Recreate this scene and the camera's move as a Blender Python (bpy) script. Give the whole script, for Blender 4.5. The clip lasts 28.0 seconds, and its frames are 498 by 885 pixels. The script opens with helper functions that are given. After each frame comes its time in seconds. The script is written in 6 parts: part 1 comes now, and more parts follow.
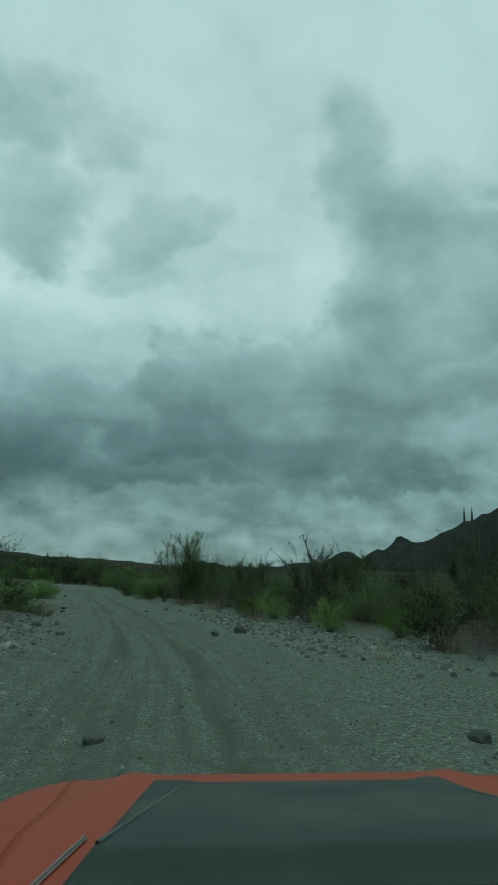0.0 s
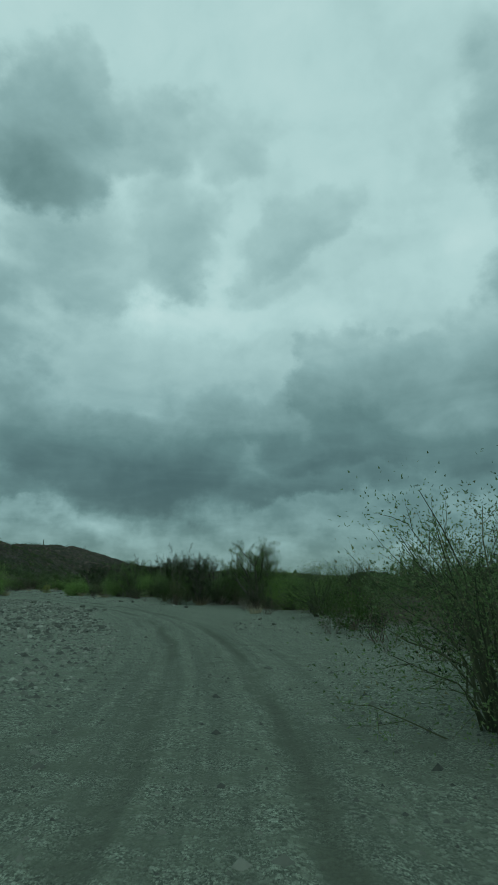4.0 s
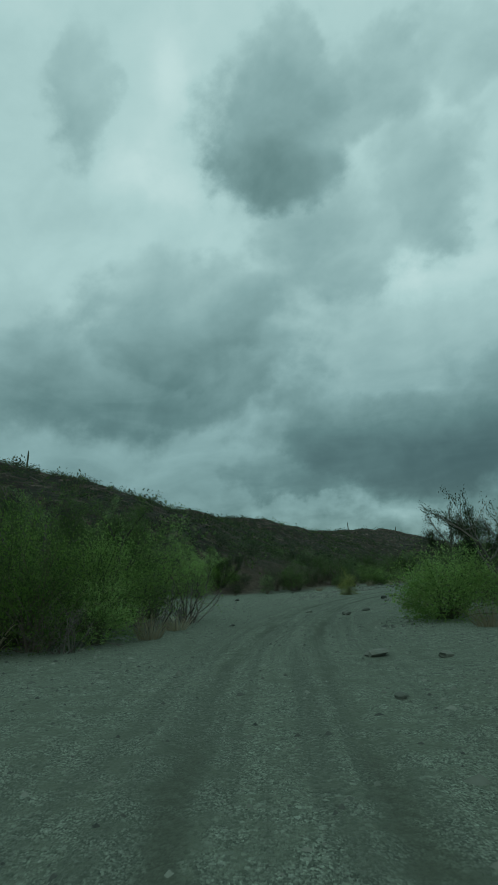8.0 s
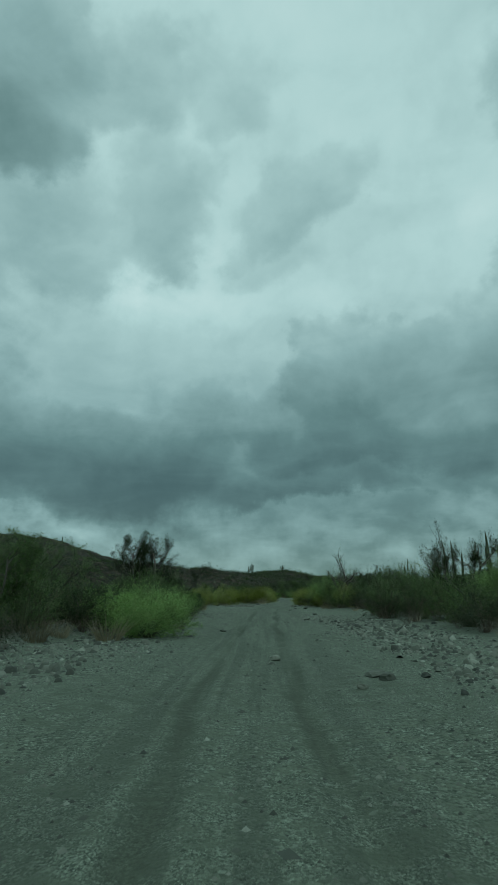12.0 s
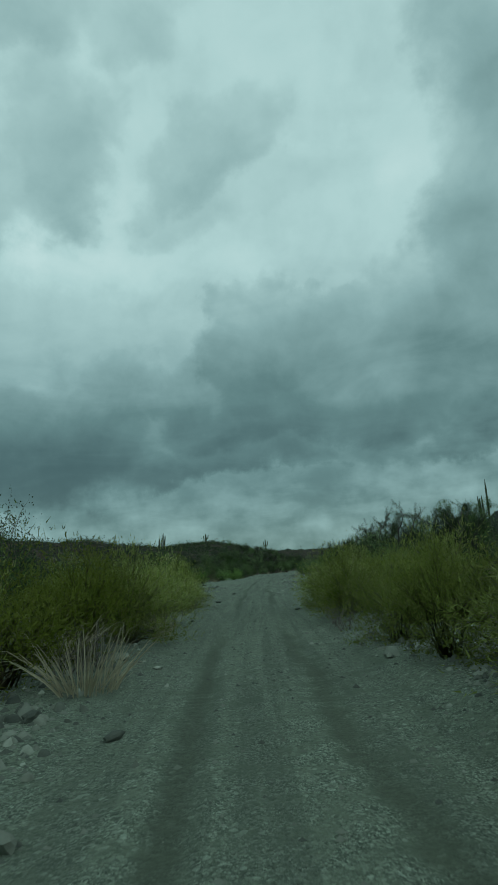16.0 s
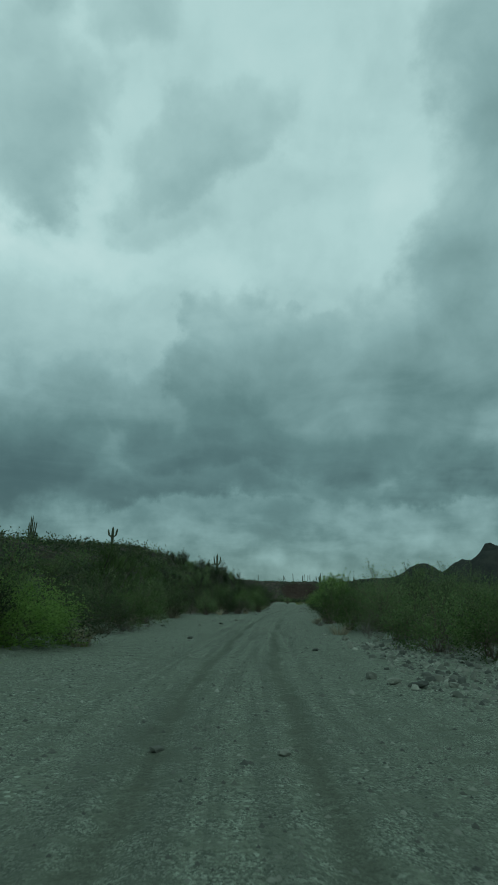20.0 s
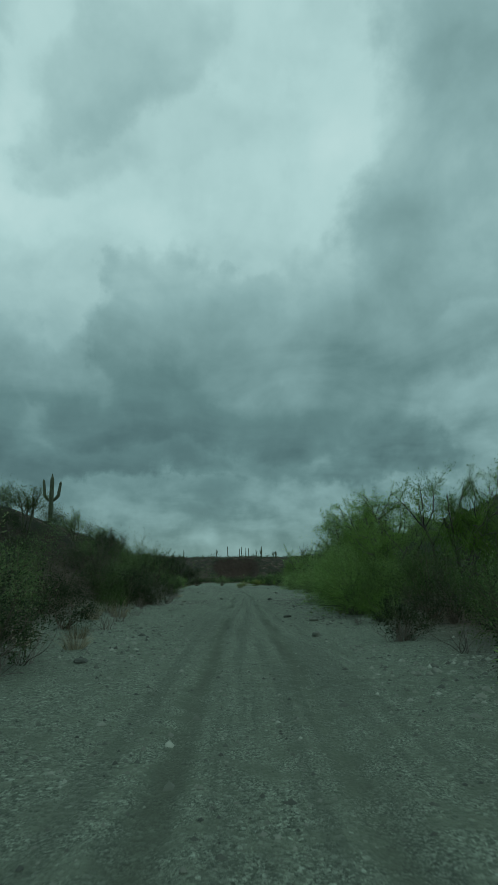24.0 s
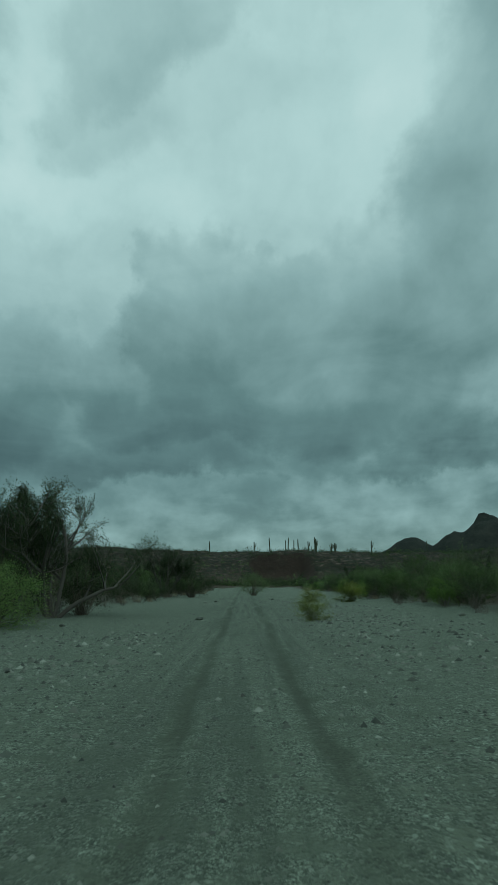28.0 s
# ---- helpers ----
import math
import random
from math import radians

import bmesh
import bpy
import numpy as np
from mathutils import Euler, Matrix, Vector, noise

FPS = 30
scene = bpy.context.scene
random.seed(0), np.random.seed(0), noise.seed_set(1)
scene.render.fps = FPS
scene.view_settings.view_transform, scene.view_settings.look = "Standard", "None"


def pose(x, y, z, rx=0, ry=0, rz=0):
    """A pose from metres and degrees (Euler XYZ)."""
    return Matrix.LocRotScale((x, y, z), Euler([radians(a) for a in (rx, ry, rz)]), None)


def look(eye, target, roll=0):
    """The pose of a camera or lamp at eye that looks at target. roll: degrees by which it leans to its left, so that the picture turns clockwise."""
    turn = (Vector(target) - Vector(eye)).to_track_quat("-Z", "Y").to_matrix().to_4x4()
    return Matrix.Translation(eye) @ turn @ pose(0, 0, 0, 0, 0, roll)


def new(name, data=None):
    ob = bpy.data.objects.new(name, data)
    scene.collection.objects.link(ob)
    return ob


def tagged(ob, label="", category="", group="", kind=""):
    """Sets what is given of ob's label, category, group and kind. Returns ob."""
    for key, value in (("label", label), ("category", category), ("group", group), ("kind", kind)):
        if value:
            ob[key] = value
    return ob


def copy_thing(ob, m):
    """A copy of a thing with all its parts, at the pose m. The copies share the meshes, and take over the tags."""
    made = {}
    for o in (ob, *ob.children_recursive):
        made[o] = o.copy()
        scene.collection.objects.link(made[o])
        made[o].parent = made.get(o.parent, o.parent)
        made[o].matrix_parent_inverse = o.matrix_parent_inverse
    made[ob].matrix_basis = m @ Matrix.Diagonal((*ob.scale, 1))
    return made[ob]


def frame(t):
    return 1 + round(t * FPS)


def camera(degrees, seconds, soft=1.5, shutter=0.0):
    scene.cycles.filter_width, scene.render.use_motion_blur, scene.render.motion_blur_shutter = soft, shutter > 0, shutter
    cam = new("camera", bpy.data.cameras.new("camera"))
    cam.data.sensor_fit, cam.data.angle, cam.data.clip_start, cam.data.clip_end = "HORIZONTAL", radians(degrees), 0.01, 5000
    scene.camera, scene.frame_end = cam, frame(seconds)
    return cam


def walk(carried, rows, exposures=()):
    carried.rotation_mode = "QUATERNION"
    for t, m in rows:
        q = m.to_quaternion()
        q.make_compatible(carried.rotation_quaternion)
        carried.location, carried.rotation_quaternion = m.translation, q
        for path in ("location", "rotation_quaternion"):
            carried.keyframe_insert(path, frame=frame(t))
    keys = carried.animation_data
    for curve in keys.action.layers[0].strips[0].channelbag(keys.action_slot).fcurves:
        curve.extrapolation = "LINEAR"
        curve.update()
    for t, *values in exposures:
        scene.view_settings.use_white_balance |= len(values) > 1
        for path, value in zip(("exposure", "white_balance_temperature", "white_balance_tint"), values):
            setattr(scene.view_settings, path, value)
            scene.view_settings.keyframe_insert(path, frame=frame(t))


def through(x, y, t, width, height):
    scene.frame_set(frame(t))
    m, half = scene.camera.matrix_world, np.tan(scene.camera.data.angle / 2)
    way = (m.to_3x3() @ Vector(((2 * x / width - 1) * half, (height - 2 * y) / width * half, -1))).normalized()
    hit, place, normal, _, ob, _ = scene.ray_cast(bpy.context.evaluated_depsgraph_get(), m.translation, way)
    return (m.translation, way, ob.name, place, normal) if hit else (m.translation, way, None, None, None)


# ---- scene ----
LENS = 48.45
cam = camera(LENS, 28.0, soft=1.4, shutter=0.03)

# seconds, place, then yaw to the left of +y, pitch up and roll in degrees
ROWS = (
    (0.0, 0.00, -0.00, 2.448, -5.93, 13.84, 2.83),
    (0.5, 0.09, 6.78, 2.350, -0.28, 14.20, 2.30),
    (1.0, -0.41, 13.63, 2.232, 3.77, 12.98, 2.09),
    (1.5, -1.22, 20.56, 2.093, 6.38, 12.93, 1.75),
    (2.0, -2.32, 27.56, 1.992, 8.36, 12.97, 1.92),
    (2.5, -3.71, 34.63, 1.893, 10.95, 12.72, 2.15),
    (4.5, -9.33, 63.48, 1.556, 10.46, 14.94, 0.21),
    (5.0, -11.38, 70.69, 1.587, 16.09, 14.19, 3.04),
    (5.5, -14.09, 77.78, 1.622, 24.17, 13.49, 5.31),
    (6.0, -17.58, 84.63, 1.644, 29.64, 11.84, 4.27),
    (6.5, -21.75, 91.19, 1.635, 35.81, 11.28, 0.86),
    (7.0, -26.47, 97.43, 1.620, 38.59, 12.22, -1.26),
    (7.5, -31.46, 103.51, 1.652, 39.61, 13.18, -2.39),
    (8.0, -36.55, 109.51, 1.518, 40.28, 13.84, -2.96),
    (8.5, -41.48, 115.59, 1.496, 39.96, 14.98, -3.47),
    (9.0, -46.15, 121.93, 1.590, 34.67, 15.69, -4.16),
    (9.5, -50.24, 128.77, 1.600, 26.92, 15.07, -5.76),
    (10.0, -53.58, 136.18, 1.586, 16.89, 15.08, -5.57),
    (10.5, -55.96, 144.17, 1.519, 10.57, 14.70, -4.02),
    (11.0, -57.86, 152.53, 1.555, 10.20, 14.49, -2.64),
    (11.5, -60.05, 161.00, 1.483, 12.44, 14.89, -1.24),
    (12.0, -61.91, 169.61, 1.589, 8.36, 15.20, -0.38),
    (12.5, -63.26, 178.39, 1.588, 4.82, 15.86, 0.25),
    (14.5, -67.31, 214.04, 1.599, 6.37, 15.26, 2.01),
    (15.0, -68.39, 223.05, 1.607, 6.01, 14.22, 0.37),
    (15.5, -69.15, 232.20, 1.606, 2.50, 13.46, -2.16),
    (16.0, -69.42, 241.50, 1.620, -0.35, 12.82, -4.01),
    (16.5, -69.48, 250.94, 1.612, -1.68, 12.44, -4.89),
    (17.0, -69.60, 260.53, 1.520, -2.16, 11.87, -4.29),
    (17.5, -69.51, 270.20, 1.605, -1.45, 11.59, -0.61),
    (18.0, -69.39, 279.96, 1.603, -1.36, 12.20, 1.12),
    (18.5, -69.17, 289.79, 1.593, -2.06, 14.36, 1.60),
    (19.0, -68.90, 299.73, 1.589, -2.59, 15.39, 1.91),
    (19.5, -68.50, 309.81, 1.578, -3.24, 16.16, 2.05),
    (20.0, -68.01, 320.06, 1.526, -4.39, 15.81, 1.32),
    (20.5, -67.37, 330.46, 1.610, -5.09, 15.46, 1.36),
    (21.0, -66.25, 340.91, 1.584, -6.73, 14.86, 0.12),
    (21.5, -64.80, 351.40, 1.560, -8.46, 14.32, -0.68),
    (22.0, -63.25, 361.90, 1.596, -9.46, 14.07, -1.22),
    (22.5, -61.53, 372.41, 1.598, -10.87, 14.02, -1.59),
    (24.5, -53.55, 414.50, 1.615, -11.54, 13.72, -0.24),
    (25.0, -51.45, 425.06, 1.623, -11.21, 13.55, 0.39),
    (25.5, -49.57, 435.69, 1.588, -11.18, 13.62, 0.51),
    (26.0, -47.48, 446.31, 1.593, -11.54, 13.64, -0.48),
    (26.5, -45.48, 456.99, 1.552, -10.46, 13.89, -1.12),
    (27.0, -43.79, 467.78, 1.580, -9.15, 13.97, -0.99),
    (27.5, -42.34, 478.68, 1.587, -8.30, 13.99, -0.72),
    (28.0, -40.97, 489.64, 1.580, -7.17, 14.18, -0.56),
)


def eye_pose(x, y, z, yaw, pitch, roll):
    return pose(x, y, z, 90 + pitch, 0, yaw) @ pose(0, 0, 0, 0, 0, roll)


walk(cam, [(t, eye_pose(*p)) for t, *p in ROWS], exposures=((0.0, 0.0, 6130, 3), (4.5, 0.0, 6130, 3), (6.0, -0.06, 6130, 3), (9.5, -0.06, 6130, 3), (11.0, 0.0, 6130, 3), (28.0, 0.0, 6130, 3)))

# ---- world, sun and the cloud deck ----
SUN_ELEV, SUN_TURN = radians(48), radians(150)
world = bpy.data.worlds.new("overcast_world")
scene.world = world
world.use_nodes = True
wn = world.node_tree.nodes
sky = wn.new("ShaderNodeTexSky")
sky.sky_type, sky.sun_disc = "NISHITA", False
sky.sun_elevation, sky.sun_rotation = SUN_ELEV, SUN_TURN
wn["Background"].inputs["Strength"].default_value = 0.05
world.node_tree.links.new(sky.outputs["Color"], wn["Background"].inputs["Color"])

sun_data = bpy.data.lights.new("sun", "SUN")
sun_data.energy, sun_data.angle, sun_data.color = 0.9, radians(25), (1.0, 0.97, 0.92)
sun = new("sun", sun_data)
sun.matrix_world = look((0, 0, 0), (-math.sin(SUN_TURN) * math.cos(SUN_ELEV), -math.cos(SUN_TURN) * math.cos(SUN_ELEV), -math.sin(SUN_ELEV)))


# ---- small node helpers ----
class Nodes:
    """A short way to write node trees."""

    def __init__(self, name):
        self.mat = bpy.data.materials.new(name)
        self.mat.use_nodes = True
        self.tree = self.mat.node_tree
        self.tree.nodes.clear()
        self.out = self.tree.nodes.new("ShaderNodeOutputMaterial")

    def add(self, kind, props=None, **sockets):
        node = self.tree.nodes.new("ShaderNode" + kind)
        for key, value in (props or {}).items():
            if key == "operation":
                node.operation = value
            elif key == "attribute_name":
                node.attribute_name = value
            elif key == "feature":
                node.feature = value
            elif key == "blend_type":
                node.blend_type = value
            elif key == "data_type":
                node.data_type = value
            elif key == "use_clamp":
                node.use_clamp = value
            elif key == "interpolation_type":
                node.interpolation_type = value
        for key, value in sockets.items():
            self.put(node, key, value)
        return node

    def put(self, node, key, value):
        sock = node.inputs[int(key[1:]) if key[0] == "i" and key[1:].isdigit() else key.replace("_", " ")]
        if isinstance(value, bpy.types.NodeSocket):
            self.tree.links.new(value, sock)
        elif isinstance(value, bpy.types.Node):
            self.tree.links.new(value.outputs[0], sock)
        else:
            sock.default_value = value

    def math(self, op, a, b=0.0, c=0.0, clamp=False):
        return self.add("Math", {"operation": op, "use_clamp": clamp}, i0=a, i1=b, i2=c).outputs[0]

    def ramp(self, fac, *stops):
        node = self.add("ValToRGB", Fac=fac)
        el = node.color_ramp.elements
        while len(el) < len(stops):
            el.new(0.5)
        for e, (p, col) in zip(el, stops):
            e.position = p
            e.color = (*col, 1) if len(col) == 3 else col
        return node.outputs[0]

    def mix(self, fac, a, b, blend="MIX"):
        node = self.add("Mix", {"data_type": "RGBA", "blend_type": blend})
        self.put(node, "i0", fac)
        self.put(node, "i6", a if not isinstance(a, tuple) else (*a[:3], 1))
        self.put(node, "i7", b if not isinstance(b, tuple) else (*b[:3], 1))
        return node.outputs[2]

    def noise(self, vec, scale, detail=4.0, rough=0.55, distort=0.0):
        return self.add("TexNoise", Vector=vec, Scale=scale, Detail=detail, Roughness=rough, Distortion=distort).outputs[0]

    def smooth(self, x, a, b, lo=0.0, hi=1.0):
        node = self.add("MapRange", {"interpolation_type": "SMOOTHSTEP"}, Value=x)
        for k, v in (("From Min", a), ("From Max", b), ("To Min", lo), ("To Max", hi)):
            node.inputs[k].default_value = v
        return node.outputs[0]

    def oval(self, az, el, a, e, ra, re, lean):
        """Place within a leaning oval of the sky: 1 at its rim. Also the height within it."""
        c, q = math.cos(radians(lean)), math.sin(radians(lean))
        x = self.math("MULTIPLY_ADD", az, c / ra, self.math("MULTIPLY_ADD", el, q / ra, -(a * c + e * q) / ra))
        y = self.math("MULTIPLY_ADD", az, -q / re, self.math("MULTIPLY_ADD", el, c / re, (a * q - e * c) / re))
        return self.add("CombineXYZ", X=x, Y=y, Z=0.0).outputs[0], y

    def surface(self, shader):
        self.tree.links.new(shader.outputs[0], self.out.inputs[0])
        return self.mat


# ---- the cloud deck: a shallow dome of cloud over the whole country ----
DECK_X, DECK_Y, DECK_R, DECK_H = -40.0, 250.0, 4200.0, 740.0


def cloud_material():
    n = Nodes("cloud_deck")
    pos = n.add("TexCoord").outputs["Object"]
    xyz = n.add("SeparateXYZ", Vector=pos)
    x, y, z = xyz.outputs
    r = n.math("SQRT", n.math("ADD", n.math("MULTIPLY", x, x), n.math("MULTIPLY", y, y)))
    az = n.math("ARCTAN2", x, y)
    el = n.math("ARCTAN2", z, r)
    # edges pushed about by noise, broad and fine
    flat = n.add("CombineXYZ", X=az, Y=n.math("MULTIPLY", el, 1.15), Z=0.0).outputs[0]
    # directions to the deck, for noise that is even all over the sky
    way = n.add("VectorMath", {"operation": "NORMALIZE"}, i0=pos).outputs[0]
    w1 = n.add("TexNoise", Vector=way, Scale=4.5, Detail=9.0, Roughness=0.56).outputs[1]
    warp = n.add("VectorMath", {"operation": "SUBTRACT"}, i0=w1, i1=(0.5, 0.5, 0.5)).outputs[0]
    w = n.add("SeparateXYZ", Vector=warp)
    w2 = n.add("TexNoise", Vector=way, Scale=15.0, Detail=7.0, Roughness=0.6).outputs[1]
    ruffle = n.add("SeparateXYZ", Vector=n.add("VectorMath", {"operation": "SUBTRACT"}, i0=w2, i1=(0.5, 0.5, 0.5)).outputs[0])
    a2 = n.math("MULTIPLY_ADD", ruffle.outputs[0], 0.10, n.math("MULTIPLY_ADD", w.outputs[0], 0.26, az))
    e2 = n.math("MULTIPLY_ADD", ruffle.outputs[1], 0.075, n.math("MULTIPLY_ADD", w.outputs[1], 0.22, el))
    # rounded heads on the cloud edges
    bent_flat = n.add("VectorMath", {"operation": "MULTIPLY_ADD"}, i0=warp, i1=(0.12, 0.12, 0.12), i2=way).outputs[0]
    cell = n.add("TexVoronoi", {"feature": "SMOOTH_F1"}, Vector=bent_flat, Scale=11.0, Smoothness=0.35).outputs["Distance"]
    cell2 = n.add("TexVoronoi", {"feature": "SMOOTH_F1"}, Vector=bent_flat, Scale=27.0, Smoothness=0.3).outputs["Distance"]
    heads = n.math("MULTIPLY_ADD", n.math("SUBTRACT", 0.42, cell), 0.70, n.math("MULTIPLY", n.math("SUBTRACT", 0.42, cell2), 0.35))
    # plan coordinates of the deck, so that the noise flattens towards the horizon
    plan = n.add("CombineXYZ", X=n.math("MULTIPLY", x, 0.001), Y=n.math("MULTIPLY", y, 0.001), Z=n.math("MULTIPLY", z, 0.002)).outputs[0]
    big = n.noise(plan, 2.2, 6.0, 0.55, 0.6)
    fine = n.noise(way, 7.0, 9.0, 0.56, 0.3)
    value = n.math("MULTIPLY_ADD", n.math("SUBTRACT", big, 0.5), 0.22, n.smooth(el, 0.04, 0.66, 0.385, 0.73))
    value = n.math("MULTIPLY_ADD", n.math("SUBTRACT", fine, 0.5), 0.24, value)
    # broad masses, each a leaning oval with billowed edges
    depth = 0.0
    for a, e, ra, re, lean, s, soft in BANK_HEADS + BANK_BASES + HIGH_VEILS + WEST_CLOUDS:
        v, up = n.oval(a2, e2, a, e, ra / 0.86, re / 0.86, lean)
        d2 = n.add("VectorMath", {"operation": "DOT_PRODUCT"}, i0=v, i1=v).outputs["Value"]
        inside = n.math("MULTIPLY_ADD", n.math("MULTIPLY", heads, 1.1 - 0.5 * soft), n.smooth(up, -0.6, 0.3, 0.25, 1.0), n.math("SUBTRACT", 1.0, d2))
        # firm edges above, ragged and melting ones below
        crisp = n.smooth(inside, -0.08 - 0.3 * soft, 0.32 + 0.5 * soft)
        melt = n.smooth(inside, -0.75, 0.85)
        body = n.math("ADD", n.math("MULTIPLY", crisp, 0.62 - 0.35 * soft), n.math("MULTIPLY", melt, 0.38 + 0.35 * soft))
        lower = n.smooth(up, -0.7, 0.95, s * 1.15, s * (0.62 + 0.2 * soft))
        depth = n.math("SMOOTH_MIN", depth, n.math("MULTIPLY", body, lower), 0.07)
    # each mass has paler and darker folds of its own
    folds = n.math("MULTIPLY_ADD", n.math("SUBTRACT", n.noise(way, 6.0, 7.0, 0.50, 0.4), 0.5), 0.95, 1.08)
    value = n.math("ADD", value, n.math("ADD", n.math("MULTIPLY", depth, folds), 0.045))
    for a, e, ra, re, lean, s, soft in LIGHT_BREAKS:
        v, up = n.oval(a2, e2, a, e, ra, re, lean)
        d2 = n.add("VectorMath", {"operation": "DOT_PRODUCT"}, i0=v, i1=v).outputs["Value"]
        value = n.math("MULTIPLY_ADD", n.math("POWER", 0.368, d2), s, value)
    # the dull undersides of the bank; its base climbs towards the east
    rise = n.math("SUBTRACT", el, n.smooth(az, 0.08, 0.55, 0.0, 0.12))
    base = n.smooth(n.math("MULTIPLY_ADD", w.outputs[2], 0.22, rise), 0.08, 0.20)
    shade = n.math("MULTIPLY", base, n.smooth(e2, 0.20, 0.40, 1.0, 0.0))
    value = n.math("MULTIPLY_ADD", n.math("MULTIPLY", shade, n.smooth(az, -0.75, -0.45)), -0.075, value)
    # layered heaps low down, under the bank
    low_flat = n.add("CombineXYZ", X=az, Y=n.math("MULTIPLY", el, 3.2), Z=0.0).outputs[0]
    low = n.smooth(rise, 0.10, 0.20, 1.0, 0.0)
    value = n.math("MULTIPLY_ADD", n.math("MULTIPLY", low, n.math("SUBTRACT", n.noise(low_flat, 5.0, 6.0, 0.5), 0.52)), 0.30, value)
    value = n.math("MULTIPLY_ADD", n.math("MULTIPLY", low, n.math("SUBTRACT", n.noise(flat, 19.0, 4.0, 0.5), 0.54)), 0.30, value)
    value = n.math("SMOOTH_MAX", value, 0.10, 0.12)
    tint = n.ramp(value, (0.1, (0.058, 0.110, 0.102)), (0.3, (0.140, 0.239, 0.225)), (0.5, (0.30, 0.45, 0.435)), (0.72, (0.53, 0.72, 0.69)), (1.0, (0.74, 0.90, 0.86)))
    glow = n.add("Emission", Color=tint, Strength=1.0)
    clear = n.add("BsdfTransparent", Color=(1, 1, 1, 1))
    return n.surface(n.add("MixShader", Fac=0.85, i1=clear.outputs[0], i2=glow.outputs[0]))


# cloud masses: azimuth to the east of north, elevation, half widths, lean in degrees, how much darker, how soft
BANK_HEADS = (
    (-0.150, 0.335, 0.070, 0.060, 0, -0.15, 0.2),
    (0.020, 0.390, 0.134, 0.119, -8, -0.22, 0.25),
    (-0.075, 0.358, 0.075, 0.072, 9, -0.15, 0.3),
    (-0.306, 0.307, 0.116, 0.088, 7, -0.15, 0.1),
    (0.179, 0.406, 0.116, 0.099, -11, -0.19, 0.1),
    (0.115, 0.440, 0.076, 0.066, -7, -0.17, 0.0),
    (0.228, 0.452, 0.075, 0.057, -10, -0.16, 0.2),
    (0.390, 0.420, 0.170, 0.120, 11, -0.18, 0.5),
    (0.348, 0.428, 0.130, 0.100, -24, -0.16, 0.7),
    (0.490, 0.555, 0.116, 0.240, -28, -0.18, 0.6),
    (0.480, 0.640, 0.120, 0.220, -17, -0.23, 0.7),
    (0.586, 0.565, 0.256, 0.131, 25, -0.22, 0.2),
    (-0.261, 0.356, 0.074, 0.047, 12, -0.11, 0.1),
    (-0.263, 0.321, 0.121, 0.065, 1, -0.10, 0.1),
)
# dull flat bases
BANK_BASES = (
    (-0.012, 0.276, 0.155, 0.074, 2, -0.22, 0.7),
    (-0.337, 0.205, 0.168, 0.065, 6, -0.15, 0.7),
    (-0.066, 0.194, 0.211, 0.044, 3, -0.18, 0.6),
    (0.254, 0.300, 0.230, 0.075, -2, -0.18, 0.8),
    (0.424, 0.197, 0.123, 0.042, -3, -0.17, 0.7),
    (0.246, 0.221, 0.108, 0.039, -1, -0.10, 0.8),
    (-0.022, 0.271, 0.149, 0.076, 2, -0.15, 0.8),
    (-0.093, 0.182, 0.181, 0.033, 2, -0.16, 0.6),
    (0.434, 0.245, 0.095, 0.037, -6, -0.15, 0.7),
    (-0.466, 0.247, 0.217, 0.097, 3, -0.15, 0.5),
    (-0.338, 0.186, 0.265, 0.044, 1, -0.12, 0.7),
    (-0.288, 0.232, 0.149, 0.100, 7, -0.13, 0.5),
    (0.526, 0.420, 0.220, 0.100, 11, -0.18, 0.9),
)
# thin grey veils high up
HIGH_VEILS = (
    (0.520, 0.770, 0.130, 0.200, 6, -0.24, 0.9),
    (0.620, 0.690, 0.120, 0.150, -30, -0.20, 0.8),
    (-0.049, 0.727, 0.154, 0.074, 14, -0.16, 0.6),
    (-0.127, 0.634, 0.099, 0.049, 11, -0.11, 0.8),
    (-0.363, 0.772, 0.131, 0.054, 4, -0.15, 0.7),
    (-0.372, 0.632, 0.069, 0.060, 18, -0.13, 0.6),
    (-0.658, 0.836, 0.150, 0.086, 13, -0.15, 0.7),
    (-0.528, 0.616, 0.166, 0.086, 17, -0.13, 0.6),
    (-0.382, 0.742, 0.102, 0.041, 6, -0.12, 0.6),
    (0.304, 0.797, 0.141, 0.040, 17, -0.06, 0.9),
    (0.156, 0.776, 0.169, 0.044, 16, -0.07, 0.9),
    (0.014, 0.643, 0.151, 0.034, 14, -0.07, 0.9),
    (-0.240, 0.661, 0.099, 0.029, 16, -0.10, 0.9),
    (-0.203, 0.939, 0.091, 0.082, -23, -0.07, 0.9),
)
